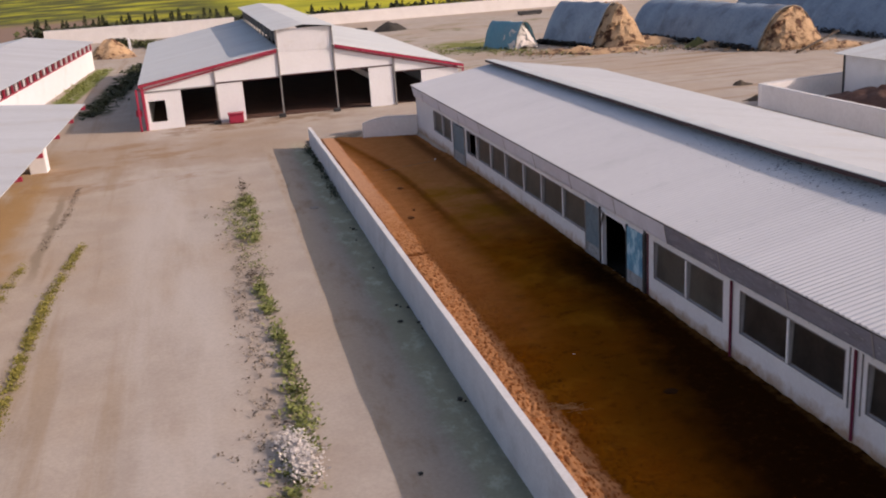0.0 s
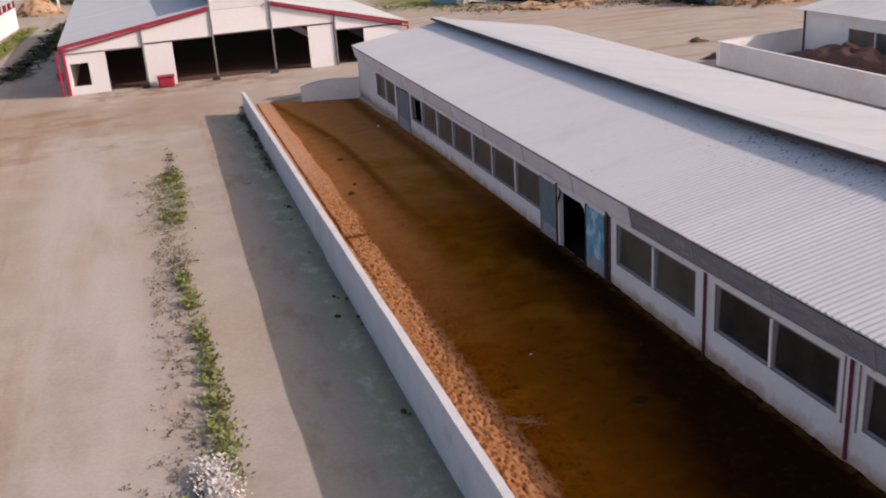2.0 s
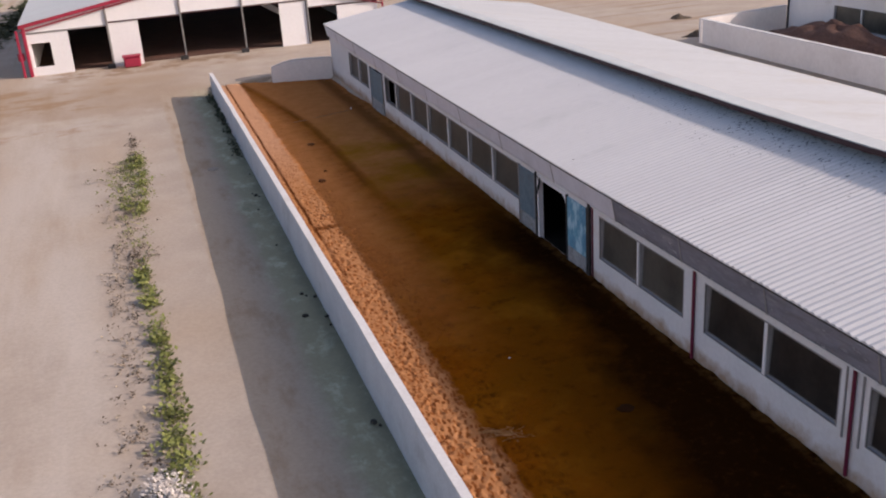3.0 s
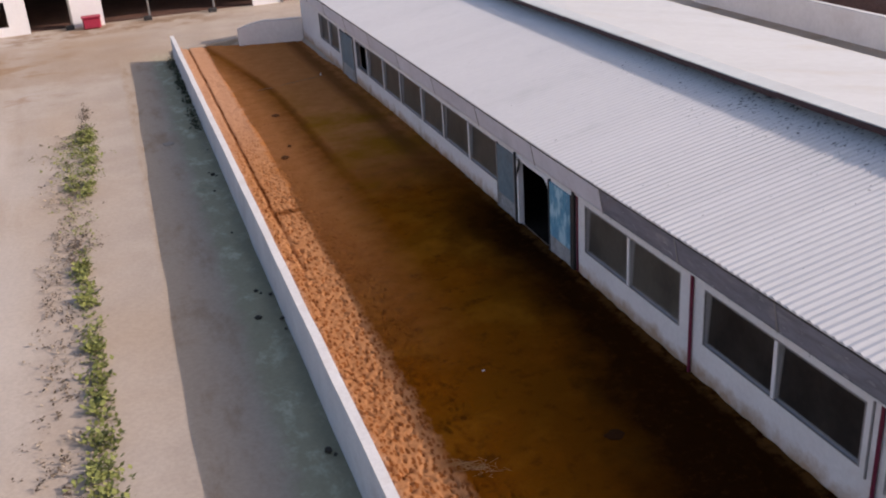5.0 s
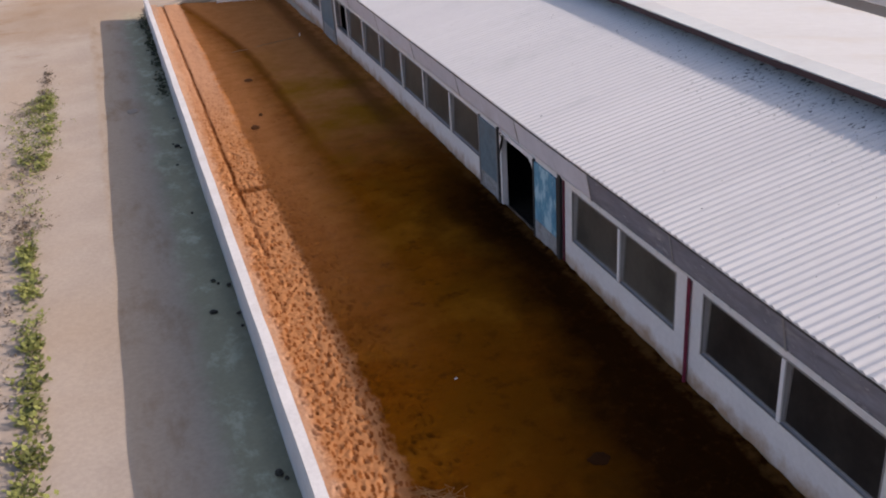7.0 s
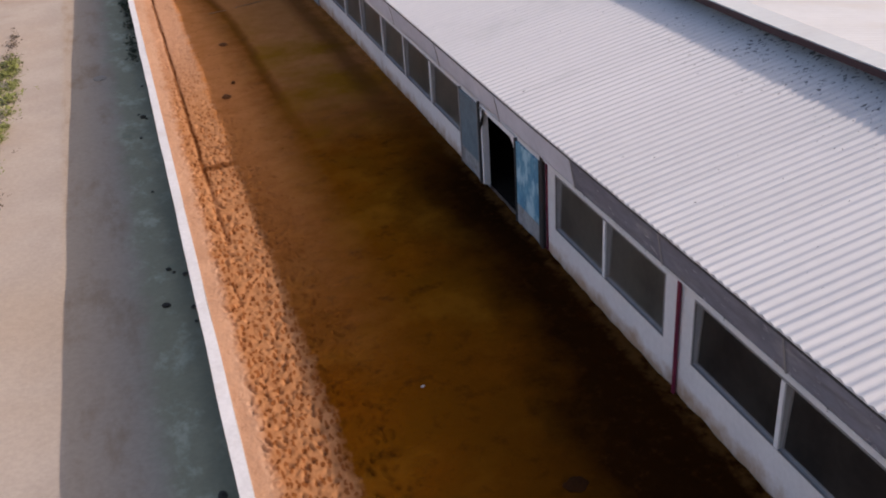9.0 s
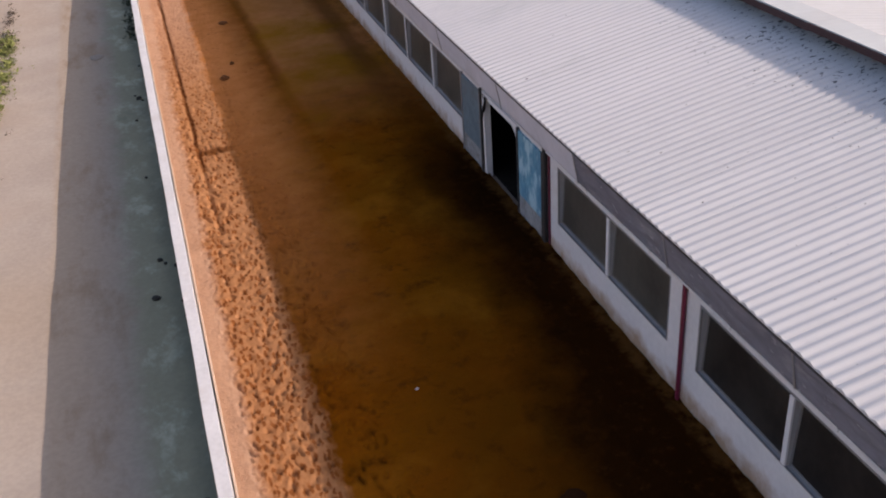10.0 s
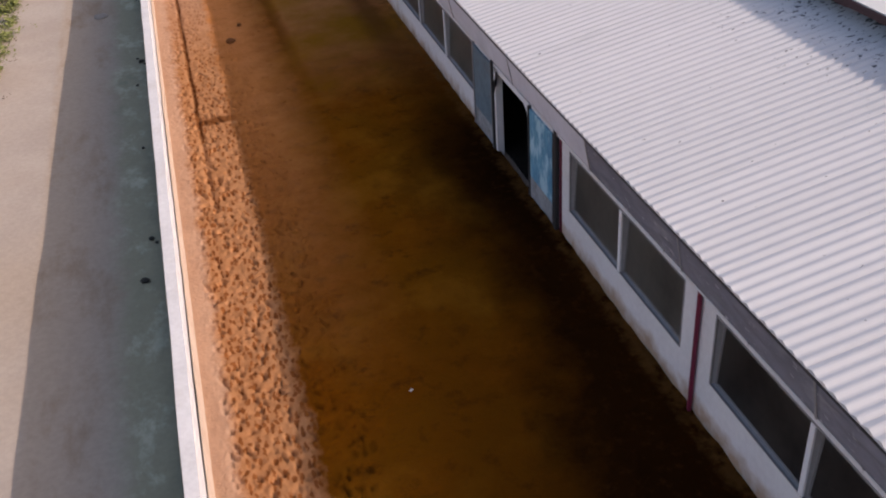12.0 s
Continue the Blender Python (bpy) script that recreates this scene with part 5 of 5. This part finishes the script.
weeds("dark_weeds", line_far, 170, 0.10, M_OLIVE, "dark olive weeds in the weed patch", 32, 0.9, 0.14, 0.3)
weeds("weeds", line_gap, 90, 0.08, M_LEAF, "sparse green weeds in the dry yard", 6, 1.0, 0.1)
weeds("weeds", line_near, 850, 0.12, M_LEAF, "narrow line of green weeds on the yard", 7, 0.95, 0.2, 0.4, 0.1)
weeds("dry_weeds", [(2.25, 55.0, 0.08), (2.2, 51.0, 0.2), (1.6, 49.0, 0.9), (1.5, 44, 0.9), (1.6, 39, 0.7), (1.5, 37.5, 0.3)], 260, 0.08, M_DARKLEAF, "withered brown tufts among the weeds", 22, 1.0, 0.06, 0.4, -0.3)
weeds("dry_weeds", [(x - 0.7, y, w * 0.6 + 0.55) for x, y, w in line_far + line_gap + line_near], 240, 0.08, M_DRYLEAF, "dry grey stalks among the weeds", 2, 1.0, 0.06)
weeds("dry_weeds", [(x - 0.8, y, w * 0.6 + 0.5) for x, y, w in line_near], 200, 0.08, M_DARKLEAF, "withered brown tufts beside the weeds", 8, 1.0, 0.05)
weeds("wall_weeds", [(6.95, 62.6, 0.25), (6.85, 58.0, 0.28), (6.75, 54.5, 0.2), (6.6, 49, 0.08)], 260, 0.12, M_HEDGE, "dark green weeds at the foot of the pen wall", 9, 0.9, 0.2)
weeds("grass_strip", [(-5.5, 46, 0.25), (-6.2, 39, 0.3), (-6.4, 34, 0.32), (-6.5, 28, 0.32), (-6.4, 20, 0.3)], 1500, 0.075, M_GOLD, "golden-olive grass strip along the wheel track", 3, 0.6, 0.08, 0.4, -0.25)
weeds("grass_strip", [(-7.7, 44, 0.15), (-8.2, 39, 0.35), (-8.6, 34, 0.3)], 420, 0.07, M_GOLD, "thin olive grass along the wheel track", 4, 0.8, 0.06)
weeds("dry_weeds", [(-6.6, 58, 0.1), (-6.7, 52, 0.12), (-7.3, 46, 0.15)], 130, 0.07, M_DARKLEAF, "withered brown tufts along the wheel track", 23, 1.0, 0.05, 0.4, -0.3)
weeds("pale_bush", [(1.45, 24.0, 0.55), (1.5, 22.9, 0.6), (1.6, 22.2, 0.5)], 1100, 0.07, M_FLOWER, "pale bush of dry white seed heads", 5, 0.62, 0.32, 0.3, -0.4)


weeds("hedge_scrub", [(-24, 184, 3.0), (-5, 178, 3.0), (12, 173, 2.5), (30, 171.5, 1.6), (60, 170.5, 1.2), (88, 169.5, 1.2)], 2000, 0.9, M_HEDGE, "dark scrubby hedge along the field edge", 12, 1.0, 2.0)
weeds("hedge_scrub", [(-20, 186, 6.0), (-4, 184, 6.0), (12, 182, 6.0)], 900, 1.2, M_SCRUB, "olive scrub behind the perimeter wall", 13, 1.0, 1.4)
weeds("straw_litter", [(34, 101, 2.5), (40, 98.5, 2.5), (47, 95, 2.5), (53, 88, 2.2), (57, 83.5, 1.2), (63, 84, 1.2)], 900, 0.2, M_STRAW, "straw and rubbish strewn before the stacks", 14, 1.0, 0.25, 2.0, 0.05)
weeds("yard_weeds", [(26, 112, 5.0), (33, 108, 3.5), (36, 101, 2.0), (50, 93.5, 1.0)], 900, 0.2, M_LEAF, "green weeds in the far yard", 15, 1.0, 0.2, 2.2, 0.1)
weeds("dark_litter", [(34, 100, 2.0), (42, 96.5, 2.0), (50, 92, 1.5), (55, 84, 1.0)], 260, 0.2, M_CLOD, "dark clumps strewn before the stacks", 16, 1.0, 0.2, 1.8, 0.1)
# dark clumps in a band along each stack's western foot
for foot, seed in (([(53.0, 85.5, 0.5), (51.0, 109.0, 0.5)], 41), ([(42.4, 100.4, 0.4), (40.1, 109.6, 0.4)], 42), ([(67.6, 73.8, 0.6), (66.2, 114.0, 0.6)], 43)):
    weeds("dark_litter", foot, 420, 0.3, M_CLOD, "dark clumps along the foot of a covered stack", seed, 1.0, 0.4, 0.4, -0.3)
weeds("barn_side_weeds", [(-8.0, 86, 0.8), (-6.6, 100, 1.2), (-5.2, 116, 1.3), (-4.6, 126, 1.2)], 1100, 0.34, M_HEDGE, "dark weeds in the shade beside the barn", 17, 1.0, 0.12, 1.0, 0.1)
weeds("barn_side_weeds", [(-11.3, 98, 0.8), (-10.3, 112, 0.9), (-9.2, 125, 0.8)], 420, 0.2, M_LEAF, "green grass along the left barn", 18, 1.0, 0.1, 1.0, -0.1)
weeds("bank_scrub", [(-9.4, 163, 1.4), (-6.5, 158, 2.2), (-3.0, 153, 2.2), (-1.0, 150, 1.5)], 520, 0.5, M_SCRUB, "olive scrub on the bank below the perimeter wall", 19, 1.0, 0.7, 1.5, 0.0)
weeds("bank_scrub", [(-9.8, 163.5, 0.8), (-7.8, 159, 0.8)], 160, 0.5, M_HEDGE, "dark scrub on the bank below the perimeter wall", 20, 1.0, 0.9, 1.0, 0.0)
rope = thing("plastic_pipe", TURN_B @ Matrix.Translation((0, 0, 0)), "thin muddy plastic pipe lying across the pen floor", "pipe")
bm = bmesh.new()
prev = None
for i in range(13):
    x = 9.6 + i * 0.27
    c = Vector((x, 53.2 + 0.10 * i + 0.25 * noise.noise((x * 0.8, 0, 0)), 0.0))
    c.z = pen_height(c.x, c.y) + 0.012
    ring = [bm.verts.new(c + Vector((0, 0.016 * math.cos(a), 0.016 * math.sin(a)))) for a in (0, 1.57, 3.14, 4.71)]
    if prev:
        for j in range(4):
            bm.faces.new((prev[j], prev[(j + 1) % 4], ring[(j + 1) % 4], ring[j]))
    else:
        bm.faces.new(ring)
    prev = ring
bm.faces.new(prev[::-1])
part("tube", bm, M_MUDPIPE, rope)
part("coupling", boxes((12.8, 12.86, 54.38, 54.44, 0.0, 0.15), bevel=0.015), M_FLOWER, rope, "pale upright end piece")


# ---- dark clumps along the wall ----
def clod(seed, s):
    bm = bmesh.new()
    bmesh.ops.create_icosphere(bm, subdivisions=2, radius=1.0)
    for v in bm.verts:
        v.co *= 1 + 0.35 * noise.noise(v.co * 1.3 + Vector((seed, 0, 0)))
        v.co = Vector((v.co.x * s, v.co.y * s * 0.8, max(v.co.z, -0.5) * s * 0.5))
    return as_mesh("clod", bm, M_CLOD)


# rounded clumps stand in for flat dark tufts beside the wall
clods = [clod(1.0, 0.05), clod(2.5, 0.075), clod(4.0, 0.10)]
rng = random.Random(4)
SPOTS = [(6.61, 45.9, 0), (6.4, 42.95, 2), (6.5, 42.7, 0), (6.3, 43.2, 0), (6.21, 41.2, 0), (6.15, 32.8, 1), (5.93, 31.25, 2), (6.25, 32.6, 0), (6.48, 32.4, 1), (6.47, 30.3, 0),
         (6.5, 30.9, 1), (6.2, 24.8, 2), (6.3, 24.6, 0), (4.2, 21.3, 1), (6.18, 37.2, 0), (6.9, 58.6, 2), (6.8, 57.6, 1), (6.95, 59.8, 2), (6.75, 55.4, 1), (6.8, 56.3, 0)]
for i, (x, y, k) in enumerate(SPOTS):
    ob = part("clod", clods[k], None, m=Matrix.Translation((x, y, ground_z(x, y) + 0.02)) @ Matrix.Rotation(rng.random() * 6.28, 4, "Z"))
    tagged(ob, "dark rounded clump in place of a tuft by the wall", "clod", "clods along the pen wall")


# ---- dung pats in the pen and on the lane ----
def pat(seed, rx, ry, h, material=M_DUNG):
    bm = bmesh.new()
    bmesh.ops.create_icosphere(bm, subdivisions=3, radius=1.0)
    for v in bm.verts:
        w = 1 + 0.3 * noise.noise(v.co * 1.6 + Vector((seed, 0, 0)))
        v.co = Vector((v.co.x * rx * w, v.co.y * ry * w, max(v.co.z, -0.3) * h * w))
    return as_mesh("dung_pat", bm, material)


for x, y, rx, ry, seed in ((9.81, 48.45, 0.17, 0.2, 1.0), (9.1, 42.95, 0.14, 0.2, 2.0), (9.5, 44.1, 0.07, 0.09, 5.0)):
    tagged(part("dung_pat", pat(seed, rx, ry, 0.06), None, m=Matrix.Translation((x, y, pen_height(x, y) + 0.012)), smooth=True),
           "dark flat dung pat lying on the mud", "dung", "dung pats in the pen")
tagged(part("dung_pat", pat(8.0, 0.2, 0.16, 0.022, M_WETDUNG), None, m=Matrix.Translation((11.42, 22.4, pen_height(11.42, 22.4) + 0.01)), smooth=True),
       "dark flat dung pat lying on the darkened mud", "dung", "dung pats in the pen")
tagged(part("paper_scrap", boxes((-0.035, 0.035, -0.025, 0.025, 0, 0.012), bevel=0.004), M_FLOWER, m=Matrix.Translation((10.04, 25.84, pen_height(10.04, 25.84) + 0.004)) @ Matrix.Rotation(0.6, 4, "Z")),
       "small white scrap lying on the mud", "scrap")
vs, fs = [], []
rng = random.Random(21)
for _ in range(130):
    k = rng.random()
    x, y = 8.15 + 0.75 * k + rng.gauss(0, 0.1), 23.1 - 0.6 * k + rng.gauss(0, 0.1)
    a, L = -0.7 + rng.gauss(0, 0.7), rng.uniform(0.08, 0.22)
    c, d = Vector((x, y, pen_height(x, y) + rng.uniform(0.005, 0.04))), Vector((math.cos(a), math.sin(a), rng.uniform(-0.1, 0.25))) * L * 0.5
    n_ = Vector((-math.sin(a), math.cos(a), 0.0)) * 0.005
    up = Vector((0, 0, 0.006))
    q = len(vs)
    vs.extend([tuple(p) for p in (c - d - n_, c - d + n_, c - d + up, c + d - n_, c + d + n_, c + d + up)])
    fs.extend([(q, q + 1, q + 4, q + 3), (q + 1, q + 2, q + 5, q + 4), (q + 2, q, q + 3, q + 5), (q, q + 2, q + 1), (q + 3, q + 4, q + 5)])
hay = bpy.data.meshes.new("hay_wisp")
hay.from_pydata(vs, [], fs)
hay.materials.append(M_HAY)
tagged(part("hay_wisp", hay, None), "thin wisp of hay strewn on the mud", "hay", kind="stuff")
tagged(part("dung_pat", pat(6.0, 0.24, 0.3, 0.02, M_KERB), None, m=Matrix.Translation((5.28, 47.65, ground_height(5.28, 47.65) + 0.006)), smooth=True),
       "dried brown dung pat lying on the shaded lane", "dung")
